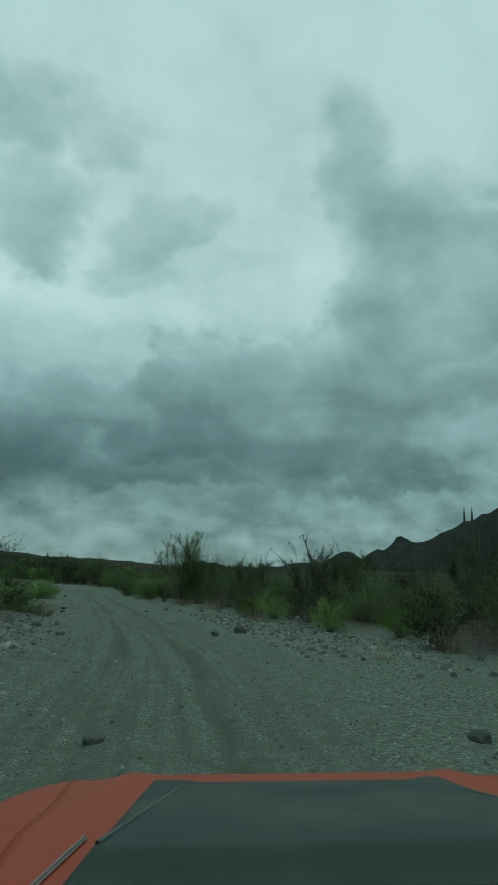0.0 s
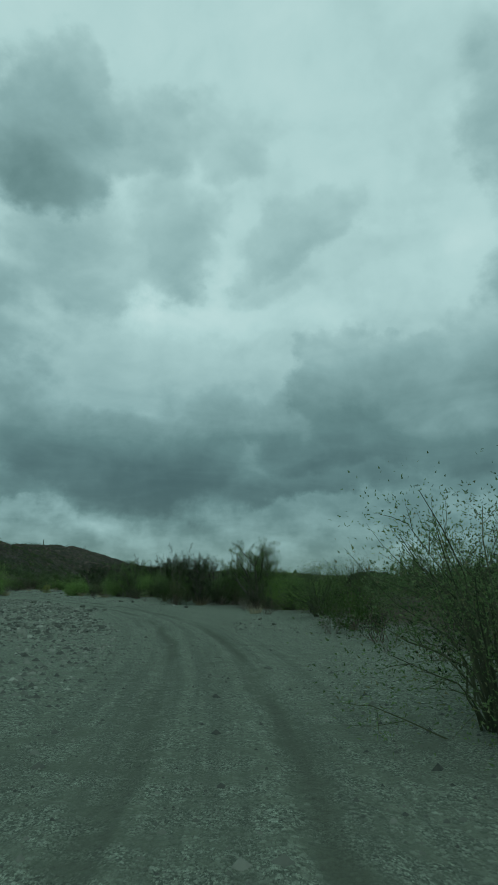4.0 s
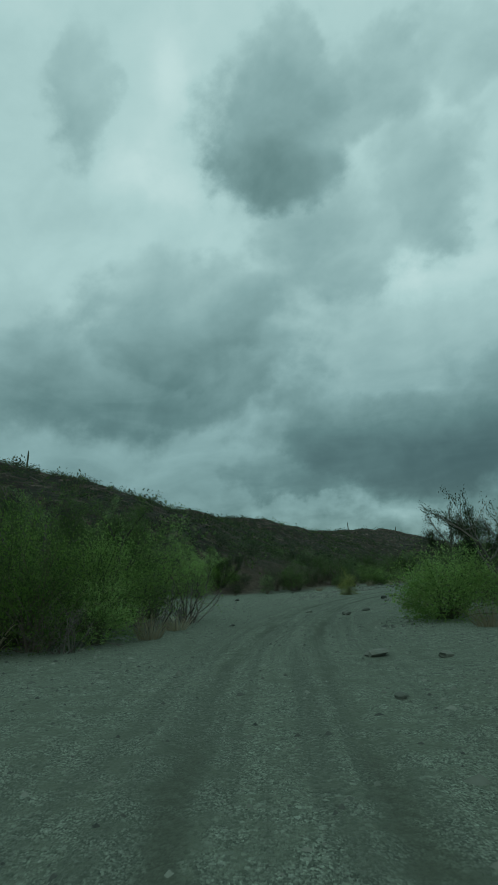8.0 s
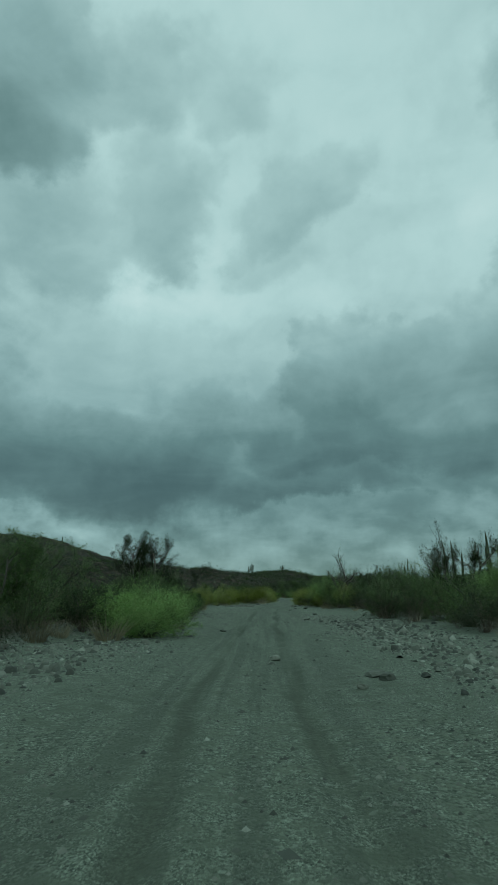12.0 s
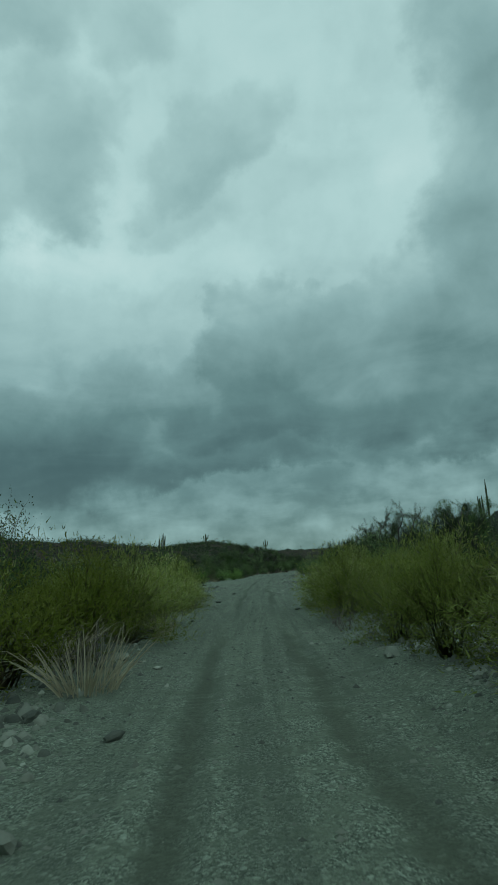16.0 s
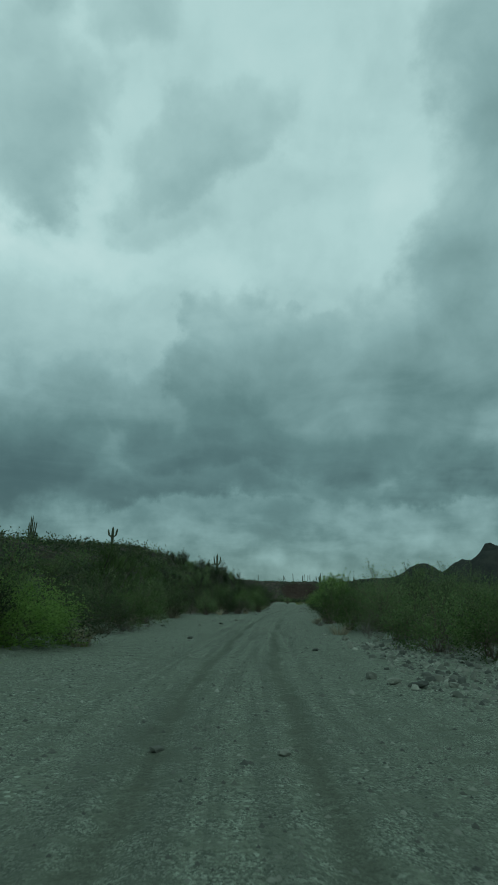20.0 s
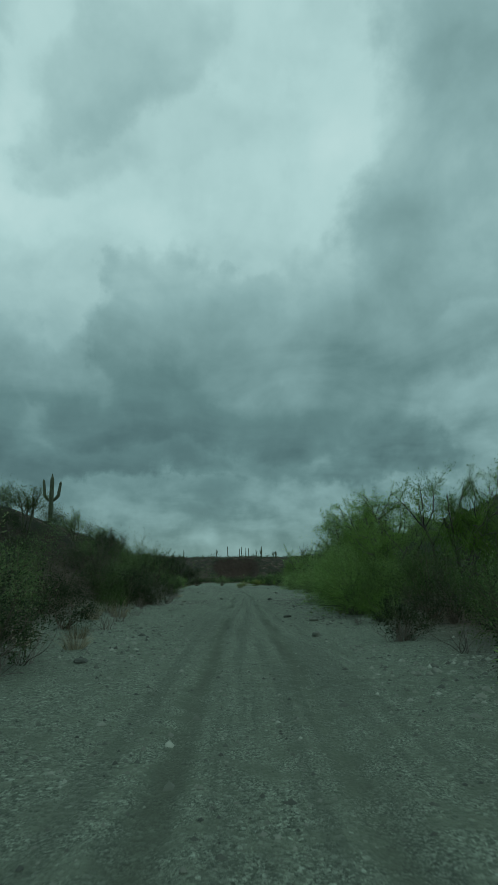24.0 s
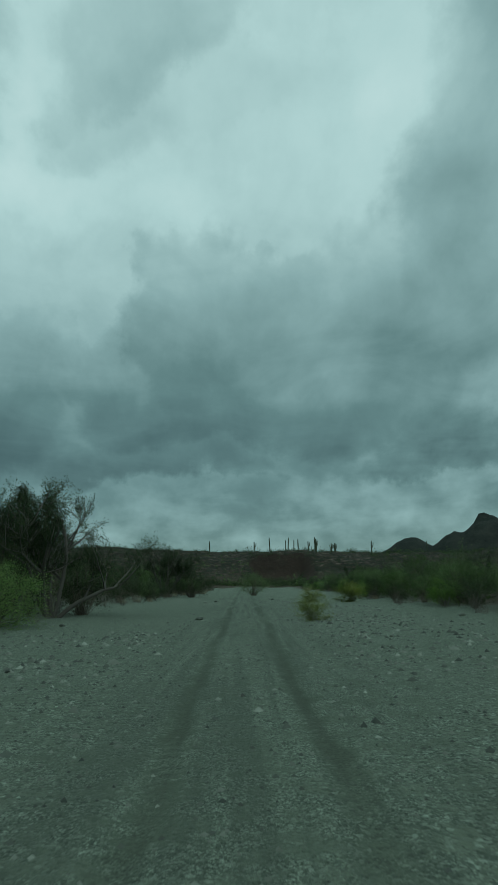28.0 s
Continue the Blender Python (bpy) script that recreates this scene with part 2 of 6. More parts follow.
# loose masses to the west
WEST_CLOUDS = (
    (-0.619, 0.670, 0.146, 0.097, 7, -0.18, 0.7),
    (-0.710, 0.821, 0.187, 0.146, -14, -0.31, 0.3),
    (-0.513, 0.884, 0.185, 0.082, 4, -0.20, 0.7),
    (-0.390, 0.700, 0.108, 0.152, 37, -0.20, 0.6),
    (-0.560, 0.610, 0.190, 0.100, 12, -0.16, 0.6),
    (-0.870, 0.480, 0.230, 0.135, -3, -0.23, 0.4),
    (-1.077, 0.351, 0.213, 0.114, 1, -0.21, 0.6),
    (-0.850, 0.390, 0.200, 0.100, 18, -0.20, 0.7),
    (-0.481, 0.249, 0.261, 0.112, -7, -0.22, 0.3),
    (-0.314, 0.311, 0.125, 0.095, 10, -0.14, 0.3),
    (-1.191, 0.828, 0.076, 0.110, 30, -0.17, 0.6),
    (-0.673, 0.167, 0.150, 0.040, -4, -0.14, 0.7),
    (-0.252, 0.891, 0.140, 0.071, -16, -0.14, 0.8),
)
# bright breaks
LIGHT_BREAKS = (
    (-0.271, 0.645, 0.031, 0.054, 11, 0.10, 1.0),
    (-0.346, 0.549, 0.126, 0.033, 12, 0.09, 1.0),
    (-0.015, 0.541, 0.241, 0.031, 3, 0.06, 1.0),
    (0.264, 0.678, 0.057, 0.065, 38, 0.06, 1.0),
    (-0.411, 0.539, 0.068, 0.025, 6, 0.10, 1.0),
    (-0.281, 0.656, 0.050, 0.059, 13, 0.10, 1.0),
    (-0.979, 0.904, 0.062, 0.092, 26, 0.17, 1.0),
    (-0.980, 0.723, 0.140, 0.043, 5, 0.16, 1.0),
    (-1.349, 0.897, 0.067, 0.043, 10, 0.08, 1.0),
    (-0.740, 0.411, 0.121, 0.029, 30, 0.07, 1.0),
    (-0.519, 0.100, 0.151, 0.016, -4, 0.10, 1.0),
    (-0.239, 0.558, 0.100, 0.052, 13, 0.09, 1.0),
    (0.370, 0.656, 0.053, 0.031, -13, 0.03, 1.0),
)


def cloud_deck():
    rings, sides = 24, 64
    verts, faces = [(0, 0, DECK_H)], []
    for i in range(1, rings + 1):
        f = math.sin(i / rings * math.pi / 2)
        for k in range(sides):
            a = 2 * math.pi * k / sides
            verts.append((DECK_R * f * math.sin(a), DECK_R * f * math.cos(a), DECK_H * math.sqrt(max(0.0, 1 - f * f)) - 30 * f))
    for k in range(sides):
        faces.append((0, 1 + (k + 1) % sides, 1 + k))
    for i in range(rings - 1):
        for k in range(sides):
            a, b = 1 + i * sides + k, 1 + i * sides + (k + 1) % sides
            faces.append((a, b, b + sides, a + sides))
    me = bpy.data.meshes.new("cloud_backdrop")
    me.from_pydata(verts, [], faces)
    me.materials.append(cloud_material())
    for p in me.polygons:
        p.use_smooth = True
    ob = new("cloud_backdrop", me)
    ob.location = (DECK_X, DECK_Y, 0)
    tagged(ob, "overcast sky of heavy grey cloud", "sky", kind="structure")


cloud_deck()

# ---- the plan: the wheel track through the wash, its two banks, and the hills ----
TRACK_Y = (-400, -60, 0, 13.6, 27.6, 42, 56, 63.5, 70.7, 77.8, 84.6, 91.2, 97.4, 103.5, 109.5, 115.6, 121.9, 128.8, 136.2, 144.2, 152.5, 161, 169.6, 178.4, 196, 214, 232.2, 251, 270, 290, 310, 330.5, 351.4, 372.4, 393, 414.5, 435.7, 457, 478.7, 490, 520, 560, 620, 1400)
TRACK_X = (0, 0, 0, -0.4, -2.3, -5.0, -7.8, -9.3, -11.4, -14.1, -17.6, -21.7, -26.5, -31.5, -36.5, -41.5, -46.2, -50.2, -53.6, -56, -57.9, -60, -61.9, -63.3, -65.4, -67.3, -69.1, -69.5, -69.5, -69.2, -68.5, -67.4, -64.8, -61.5, -57.7, -53.5, -49.6, -45.5, -42.3, -40.9, -37.5, -33, -26, 80)
LEFT_Y = (-400, 0, 14, 27, 36, 42, 56, 71, 85, 97, 110, 117, 121, 125, 129, 138, 146, 153, 160, 166, 172, 184, 192, 197, 215, 226, 236, 246, 253, 262, 270, 278, 286, 302, 318, 328, 336, 348, 356, 366, 376, 384, 393, 405, 425, 441, 450, 460, 475, 490, 530, 560, 640, 690, 2000)
LEFT_U = (7, 6, 4.8, 3.9, 6, 14, 17, 20, 20, 19, 16, 8, 4.4, 3.6, 6, 16, 18, 12, 8, 5.8, 5.2, 7.2, 6, 3.6, 5.5, 6.5, 7.5, 4.4, 3, 2.7, 2.7, 5.2, 10, 11, 9, 7, 5.4, 5.9, 8, 6.2, 3.8, 2.9, 3, 3.6, 5, 6, 5.6, 6.8, 8, 9, 9, 6.5, 6, -30, -60)
RIGHT_Y = (-400, 0, 14, 22, 32, 45, 56, 66, 75, 85, 92, 100, 110, 114, 124, 129, 139, 148, 154, 162, 171, 190, 200, 206, 213, 226, 232, 240, 246, 262, 268, 280, 290, 300, 320, 334, 342, 355, 362, 378, 390, 404, 418, 437, 446, 467, 490, 520, 560, 640, 690, 2000)
RIGHT_U = (8, 8, 7.8, 7.0, 5.5, 5.0, 4.4, 4.6, 5.2, 6.0, 6.3, 7.0, 7.0, 5.8, 5.5, 4.5, 3.5, 2.9, 2.3, 2.7, 4.2, 8.5, 7.0, 6.5, 9.5, 5.5, 4.4, 3.8, 2.4, 2.3, 4.0, 9.0, 10.5, 11.2, 10.4, 6.2, 5.0, 3.4, 3.6, 6.5, 7.2, 5.2, 3.2, 5.0, 9.0, 11, 12, 10, 12, 10, -30, -60)

_yy = np.arange(-420.0, 1420.0, 0.5)
_xx = np.interp(_yy, TRACK_Y, TRACK_X)
_k = np.hanning(25)
_xs = np.convolve(np.pad(_xx, 12, mode="edge"), _k / _k.sum(), mode="valid")
_dx = np.gradient(_xs, _yy)


def track_x(y):
    return np.interp(y, _yy, _xs)


def on_track(y, u):
    """Plan place u metres to the right of the track at the plan line y."""
    y, u = np.asarray(y, float), np.asarray(u, float)
    d = np.interp(y, _yy, _dx)
    length = np.sqrt(1 + d * d)
    return np.interp(y, _yy, _xs) + u / length, y - u * d / length


def nearest_track(x, y):
    """Plan line and offset from the track of plan places, by a few steps."""
    line = np.asarray(y, float).copy()
    for _ in range(6):
        d = np.interp(line, _yy, _dx)
        tx = np.interp(line, _yy, _xs)
        along = ((x - tx) * d + (y - line)) / (1 + d * d)
        line = line + np.clip(along, -60, 60) * 0.8
    d = np.interp(line, _yy, _dx)
    tx = np.interp(line, _yy, _xs)
    return line, ((x - tx) - (y - line) * d) / np.sqrt(1 + d * d)


def value_noise(x, y, scale, seed=0):
    """Smooth noise between -1 and 1 over the plan."""
    x, y = np.asarray(x, float) / scale, np.asarray(y, float) / scale
    ix, iy = np.floor(x).astype(np.int64), np.floor(y).astype(np.int64)
    fx, fy = x - ix, y - iy
    fx, fy = fx * fx * (3 - 2 * fx), fy * fy * (3 - 2 * fy)

    def cell(a, b):
        h = (a * 374761393 + b * 668265263 + seed * 974634257) & 0x7FFFFFFF
        h = ((h ^ (h >> 13)) * 1274126177) & 0x7FFFFFFF
        return (h ^ (h >> 16)) % 65536 / 32767.5 - 1

    low = cell(ix, iy) * (1 - fx) + cell(ix + 1, iy) * fx
    high = cell(ix, iy + 1) * (1 - fx) + cell(ix + 1, iy + 1) * fx
    return low * (1 - fy) + high * fy


def step01(x, a, b):
    f = np.clip((x - a) / (b - a), 0, 1)
    return f * f * (3 - 2 * f)


def ridge(x, y, line, width, flat=0.0):
    """Height of a ridge whose crest runs through the points x, y, height."""
    best = np.zeros_like(x)
    for (xa, ya, ha), (xb, yb, hb) in zip(line, line[1:]):
        vx, vy = xb - xa, yb - ya
        f = np.clip(((x - xa) * vx + (y - ya) * vy) / (vx * vx + vy * vy), 0, 1)
        d = np.hypot(x - xa - f * vx, y - ya - f * vy)
        d = np.maximum(d - flat, 0) / width
        best = np.maximum(best, (ha + f * (hb - ha)) * np.where(d < 1, (1 - d * d) ** 2, 0))
    return best


def hills(x, y):
    h = ridge(x, y, ((-190, 20, 19), (-150, 90, 22), (-130, 150, 20.5), (-148, 205, 17), (-176, 289, 19), (-184, 350, 22), (-188, 417, 21), (-176, 470, 15), (-150, 560, 12)), 62, 2)
    h = np.maximum(h, ridge(x, y, ((-160, 335, 13), (-132, 353, 10.6), (-112, 372, 10.0), (-95, 400, 7.6), (-90, 424, 9.9), (-88, 445, 10.5), (-78, 466, 8.4), (-68, 493, 6.6), (-64, 530, 5)), 34, 2))
    h = np.maximum(h, ridge(x, y, ((-700, 800, 30), (-200, 770, 20), (-20, 740, 12.5), (45, 731, 13), (120, 740, 14), (300, 800, 22), (700, 900, 26)), 60, 12))
    h = np.maximum(h, ridge(x, y, ((60, 560, 3), (120, 640, 8), (230, 760, 12)), 90, 5))
    far = ridge(x, y, ((380, 1880, 60), (480, 1848, 68), (530, 1836, 104), (585, 1812, 76), (640, 1790, 110), (690, 1767, 140), (745, 1757, 150), (850, 1740, 190), (1004, 1716, 255), (1300, 1600, 330), (1700, 1500, 300)), 150, 0)
    # a broken crag on the shoulder
    far = np.maximum(far, ridge(x, y, ((672, 1772, 136), (680, 1770, 158), (683, 1769, 152), (690, 1767, 168), (708, 1764, 164), (724, 1760, 158)), 42, 0))
    far = np.maximum(far, ridge(x, y, ((1700, 1500, 300), (2600, 1000, 220)), 500))
    far = np.maximum(far, ridge(x, y, ((60, 3050, 60), (120, 3026, 84), (170, 3026, 60), (800, 3200, 110)), 300))
    far = np.maximum(far, ridge(x, y, ((-1400, 2600, 70), (-700, 2400, 50)), 400))
    # a cut bank in the far mesa, where the wash once undermined it
    cut = (1 - step01(np.abs(x + 4), 7, 13)) * (1 - step01(y, 700 + 3 * value_noise(x, y, 9, 8), 705 + 3 * value_noise(x, y, 9, 8)))
    h = h * (1 - 0.85 * cut * (y > 640) * (y < 720))
    rough = 1 + 0.10 * value_noise(x, y, 37, 3) + 0.06 * value_noise(x, y, 13, 4) + 0.05 * value_noise(x, y, 5, 5)
    crag = 1 + 0.10 * value_noise(x, y, 75, 6) + 0.04 * value_noise(x, y, 33, 7) + 0.032 * value_noise(x, y, 17, 9)
    return np.maximum(h * rough, far * crag)


def ground_z(x, y, line=None, u=None):
    """Height of the ground, and how much of it is gravel bed (1) or bank (0)."""
    x, y = np.asarray(x, float), np.asarray(y, float)
    if line is None:
        line, u = nearest_track(x, y)
    left = np.interp(line, LEFT_Y, LEFT_U) + 0.9 * value_noise(x, y, 4.5, 11) + 0.4 * value_noise(x, y, 1.4, 12)
    right = np.interp(line, RIGHT_Y, RIGHT_U) + 0.9 * value_noise(x, y, 4.5, 13) + 0.4 * value_noise(x, y, 1.4, 14)
    out = np.maximum(u - right, -u - left)
    bed = 1 - step01(out, -0.6, 0.9)
    z = 0.05 * value_noise(x, y, 6.0, 15) + 0.025 * value_noise(x, y, 1.7, 16)
    z = z * step01(np.abs(u), 0.8, 2.5) + 0.012 * value_noise(x, y, 0.6, 17)
    # loose bars of cobble beside the wheel track
    z += 0.10 * step01(np.abs(u), 1.6, 3.2) * (0.55 + 0.45 * value_noise(x, y, 9, 18)) * bed
    # the two wheel ruts, wandering a little
    for side in (-1, 1):
        c = side * 0.80 + 0.10 * value_noise(x * 0, y, 14, 19) + 0.05 * value_noise(x * 0, y, 5, 20)
        z -= 0.032 * np.exp(-(((u - c) / 0.17) ** 2)) * (0.75 + 0.35 * value_noise(x, y, 3, 21))
        z += 0.014 * np.exp(-(((np.abs(u - c) - 0.30) / 0.12) ** 2))
    # the bed falls gently over the first stretch, then runs level
    low = np.clip(line, -60, 64)
    z += np.where(low < 40, 0.016 * (52 - low), 0.016 * (64 - low) ** 2 / 48)
    # banks
    z += step01(out, -0.5, 1.5) * (0.20 + 0.12 * value_noise(x, y, 7, 22)) + step01(out, 1.0, 14) * (0.6 + 0.3 * value_noise(x, y, 16, 23))
    z += 0.12 * value_noise(x, y, 2.2, 24) * (1 - bed)
    z += hills(x, y) * step01(out, 0.5, 12)
    stony = 1 - step01(out + 0.8 * value_noise(x, y, 2.6, 25), 0.4, 4.0)
    return z, stony


# ---- materials ----
def gravel_material():
    n = Nodes("wash_gravel")
    pos = n.add("NewGeometry").outputs["Position"]
    lat = n.add("Attribute", {"attribute_name": "lateral"}).outputs["Fac"]
    bed = n.add("Attribute", {"attribute_name": "bed"}).outputs["Fac"]
    high = n.add("SeparateXYZ", Vector=pos).outputs[2]
    wide = n.noise(pos, 0.35, 5.0, 0.6)
    mid = n.noise(pos, 2.5, 5.0, 0.6)
    grain = n.noise(pos, 28.0, 4.0, 0.7)
    peb = n.add("TexVoronoi", {"feature": "F1"}, Vector=pos, Scale=27.0, Randomness=1.0)
    peb2 = n.add("TexVoronoi", {"feature": "F1"}, Vector=pos, Scale=75.0, Randomness=1.0)
    tone = n.add("SeparateColor", Color=peb.outputs["Color"])
    tone2 = n.add("SeparateColor", Color=peb2.outputs["Color"])
    base = n.ramp(wide, (0.3, (0.142, 0.162, 0.122)), (0.55, (0.194, 0.219, 0.166)), (0.75, (0.235, 0.258, 0.195)))
    stones = n.ramp(tone.outputs[0], (0.0, (0.052, 0.063, 0.050)), (0.35, (0.136, 0.155, 0.123)), (0.75, (0.215, 0.240, 0.190)), (0.92, (0.340, 0.374, 0.302)), (1.0, (0.540, 0.590, 0.494)))
    stones2 = n.ramp(tone2.outputs[0], (0.0, (0.066, 0.079, 0.062)), (0.6, (0.205, 0.230, 0.180)), (1.0, (0.440, 0.484, 0.392)))
    col = n.mix(n.smooth(mid, 0.35, 0.6), base, stones2)
    col = n.mix(n.math("MULTIPLY", n.math("MULTIPLY", n.smooth(tone.outputs[1], 0.35, 0.6), n.smooth(n.math("ABSOLUTE", lat), 0.9, 3.2, 0.60, 1.0)), n.smooth(wide, 0.38, 0.62, 0.15, 0.95)), col, stones)
    # wheel tracks: packed, damp and finer, worn in streaks that run along the track
    xyz = n.add("SeparateXYZ", Vector=pos)
    run = n.add("CombineXYZ", X=n.math("MULTIPLY", lat, 3.2), Y=n.math("MULTIPLY", xyz.outputs[1], 0.10), Z=0.0).outputs[0]
    streak = n.noise(run, 1.0, 4.0, 0.6)
    wob = n.math("MULTIPLY_ADD", n.math("SUBTRACT", n.noise(pos, 0.15, 2.0), 0.5), 0.7, lat)
    off = n.math("ABSOLUTE", n.math("SUBTRACT", n.math("ABSOLUTE", wob), 0.80))
    rut = n.smooth(n.math("MULTIPLY_ADD", n.math("SUBTRACT", mid, 0.5), 0.26, off), 0.03, 0.27, 1.0, 0.0)
    rut = n.math("MULTIPLY", rut, n.smooth(n.noise(pos, 0.11, 4.0), 0.36, 0.60, 0.18, 1.0))
    # bars pressed by the tyre treads, broken up by loose grit
    tread = n.math("SINE", n.math("MULTIPLY_ADD", xyz.outputs[1], 34.0, n.math("MULTIPLY", off, 22.0)))
    tread = n.math("MULTIPLY", n.smooth(tread, -0.2, 0.7), n.smooth(n.noise(pos, 0.6, 3.0), 0.45, 0.62))
    rut = n.math("MULTIPLY", rut, n.math("MULTIPLY_ADD", tread, -0.25, 1.0))
    lane = n.smooth(n.math("ABSOLUTE", lat), 1.0, 3.4, 1.0, 0.0)
    worn = n.math("MULTIPLY", lane, n.smooth(streak, 0.42, 0.60, 0.0, 0.95))
    damp = n.ramp(grain, (0.3, (0.064, 0.073, 0.058)), (0.7, (0.117, 0.131, 0.106)))
    col = n.mix(worn, col, n.mix(0.42, col, damp))
    col = n.mix(n.math("MULTIPLY", rut, 0.78), col, n.ramp(grain, (0.3, (0.040, 0.046, 0.032)), (0.7, (0.076, 0.084, 0.060))))
    # banks: brown earth, litter and rock
    earth = n.ramp(mid, (0.3, (0.045, 0.035, 0.024)), (0.5, (0.08, 0.062, 0.042)), (0.7, (0.125, 0.10, 0.07)))
    rockc = n.add("TexVoronoi", {"feature": "F1"}, Vector=pos, Scale=0.9, Randomness=1.0)
    crag = n.ramp(n.add("SeparateColor", Color=rockc.outputs["Color"]).outputs[0], (0.0, (0.025, 0.02, 0.016)), (0.45, (0.065, 0.048, 0.035)), (0.8, (0.105, 0.078, 0.057)), (1.0, (0.20, 0.16, 0.12)))
    earth = n.mix(n.smooth(high, 2.0, 7.0), earth, crag)
    scrub = n.smooth(n.noise(pos, 0.42, 7.0, 0.72), 0.44, 0.54)
    earth = n.mix(n.math("MULTIPLY", scrub, n.smooth(high, 1.0, 4.0, 0.0, 0.85)), earth, (0.030, 0.036, 0.020))
    steep = n.smooth(n.add("SeparateXYZ", Vector=n.add("NewGeometry").outputs["True Normal"]).outputs[2], 0.62, 0.88, 1.0, 0.0)
    earth = n.mix(n.math("MULTIPLY", steep, 0.9), earth, n.ramp(mid, (0.3, (0.040, 0.028, 0.021)), (0.7, (0.075, 0.050, 0.038))))
    far = n.smooth(high, 26.0, 60.0)
    earth = n.mix(n.math("MULTIPLY", far, 0.92), earth, n.ramp(n.noise(pos, 0.03, 7.0, 0.75), (0.35, (0.026, 0.034, 0.030)), (0.65, (0.066, 0.070, 0.058))))
    col = n.mix(n.math("SUBTRACT", 1.0, bed), col, earth)
    col = n.mix(bed, col, n.mix(1.0, col, (0.955, 1.0, 0.965), "MULTIPLY"))
    h1 = n.math("SUBTRACT", 0.6, peb.outputs["Distance"])
    h2 = n.math("SUBTRACT", 0.6, peb2.outputs["Distance"])
    height = n.math("MULTIPLY_ADD", h1, 1.0, n.math("MULTIPLY", h2, 0.45))
    height = n.math("MULTIPLY", height, n.math("SUBTRACT", 1.0, n.math("MULTIPLY", rut, 0.75)))
    height = n.math("MULTIPLY_ADD", grain, 0.25, height)
    craggy = n.math("MULTIPLY", n.smooth(high, 1.5, 6.0), n.math("SUBTRACT", n.noise(pos, 0.55, 7.0, 0.72), 0.5))
    height = n.math("MULTIPLY_ADD", craggy, 45.0, height)
    bump = n.add("Bump", Strength=1.0, Distance=0.045, Height=height)
    return n.surface(n.add("BsdfPrincipled", Base_Color=col, Roughness=0.92, Normal=bump.outputs[0], Specular_IOR_Level=0.25))


def leaf_material(name, dark, mid, light, dry, through=0.25):
    n = Nodes(name)
    info = n.add("ObjectInfo").outputs["Random"]
    isle = n.add("NewGeometry").outputs["Random Per Island"]
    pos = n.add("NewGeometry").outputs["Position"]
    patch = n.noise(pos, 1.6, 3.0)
    col = n.mix(0.4, n.ramp(isle, (0.0, dark), (0.55, mid), (1.0, light)), mid)
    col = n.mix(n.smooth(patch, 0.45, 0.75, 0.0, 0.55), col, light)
    col = n.mix(n.math("MULTIPLY", n.smooth(isle, 0.80, 0.95), n.smooth(info, 0.2, 1.0, 0.15, 0.8)), col, dry)
    # Value varies by plant; broad noise paints in darker patches for shaded gaps.
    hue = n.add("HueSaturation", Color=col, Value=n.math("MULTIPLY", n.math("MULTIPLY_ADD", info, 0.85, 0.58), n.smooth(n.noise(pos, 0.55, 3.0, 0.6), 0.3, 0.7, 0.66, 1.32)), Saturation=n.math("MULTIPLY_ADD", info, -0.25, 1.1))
    # leaves in a mass lie mostly outwards, so the mass takes the light as a soft round form
    turn = n.add("VectorTransform", Vector=n.add("Attribute", {"attribute_name": "bulge"}).outputs["Vector"])
    turn.vector_type, turn.convert_from, turn.convert_to = "NORMAL", "OBJECT", "WORLD"
    face = n.add("NewGeometry").outputs["Normal"]
    soft = n.add("VectorMath", {"operation": "MULTIPLY_ADD"}, i0=turn.outputs[0], i1=(0.85, 0.85, 0.85), i2=face).outputs[0]
    soft = n.add("VectorMath", {"operation": "NORMALIZE"}, i0=soft).outputs[0]
    a = n.add("BsdfPrincipled", Base_Color=hue.outputs[0], Roughness=0.75, Specular_IOR_Level=0.15, Normal=soft)
    b = n.add("BsdfTranslucent", Color=hue.outputs[0], Normal=soft)
    return n.surface(n.add("MixShader", Fac=through, i1=a.outputs[0], i2=b.outputs[0]))


def bark_material(name, dark, light):
    n = Nodes(name)
    pos = n.add("TexCoord").outputs["Object"]
    info = n.add("ObjectInfo").outputs["Random"]
    isle = n.add("NewGeometry").outputs["Random Per Island"]
    g = n.math("MULTIPLY_ADD", isle, 0.45, n.math("MULTIPLY", n.noise(pos, 14.0, 4.0, 0.65), 0.6))
    col = n.ramp(g, (0.25, dark), (0.75, light))
    hue = n.add("HueSaturation", Color=col, Value=n.math("MULTIPLY_ADD", info, 0.4, 0.8))
    bump = n.add("Bump", Strength=0.5, Distance=0.01, Height=n.noise(pos, 30.0, 4.0))
    return n.surface(n.add("BsdfPrincipled", Base_Color=hue.outputs[0], Roughness=0.9, Normal=bump.outputs[0]))


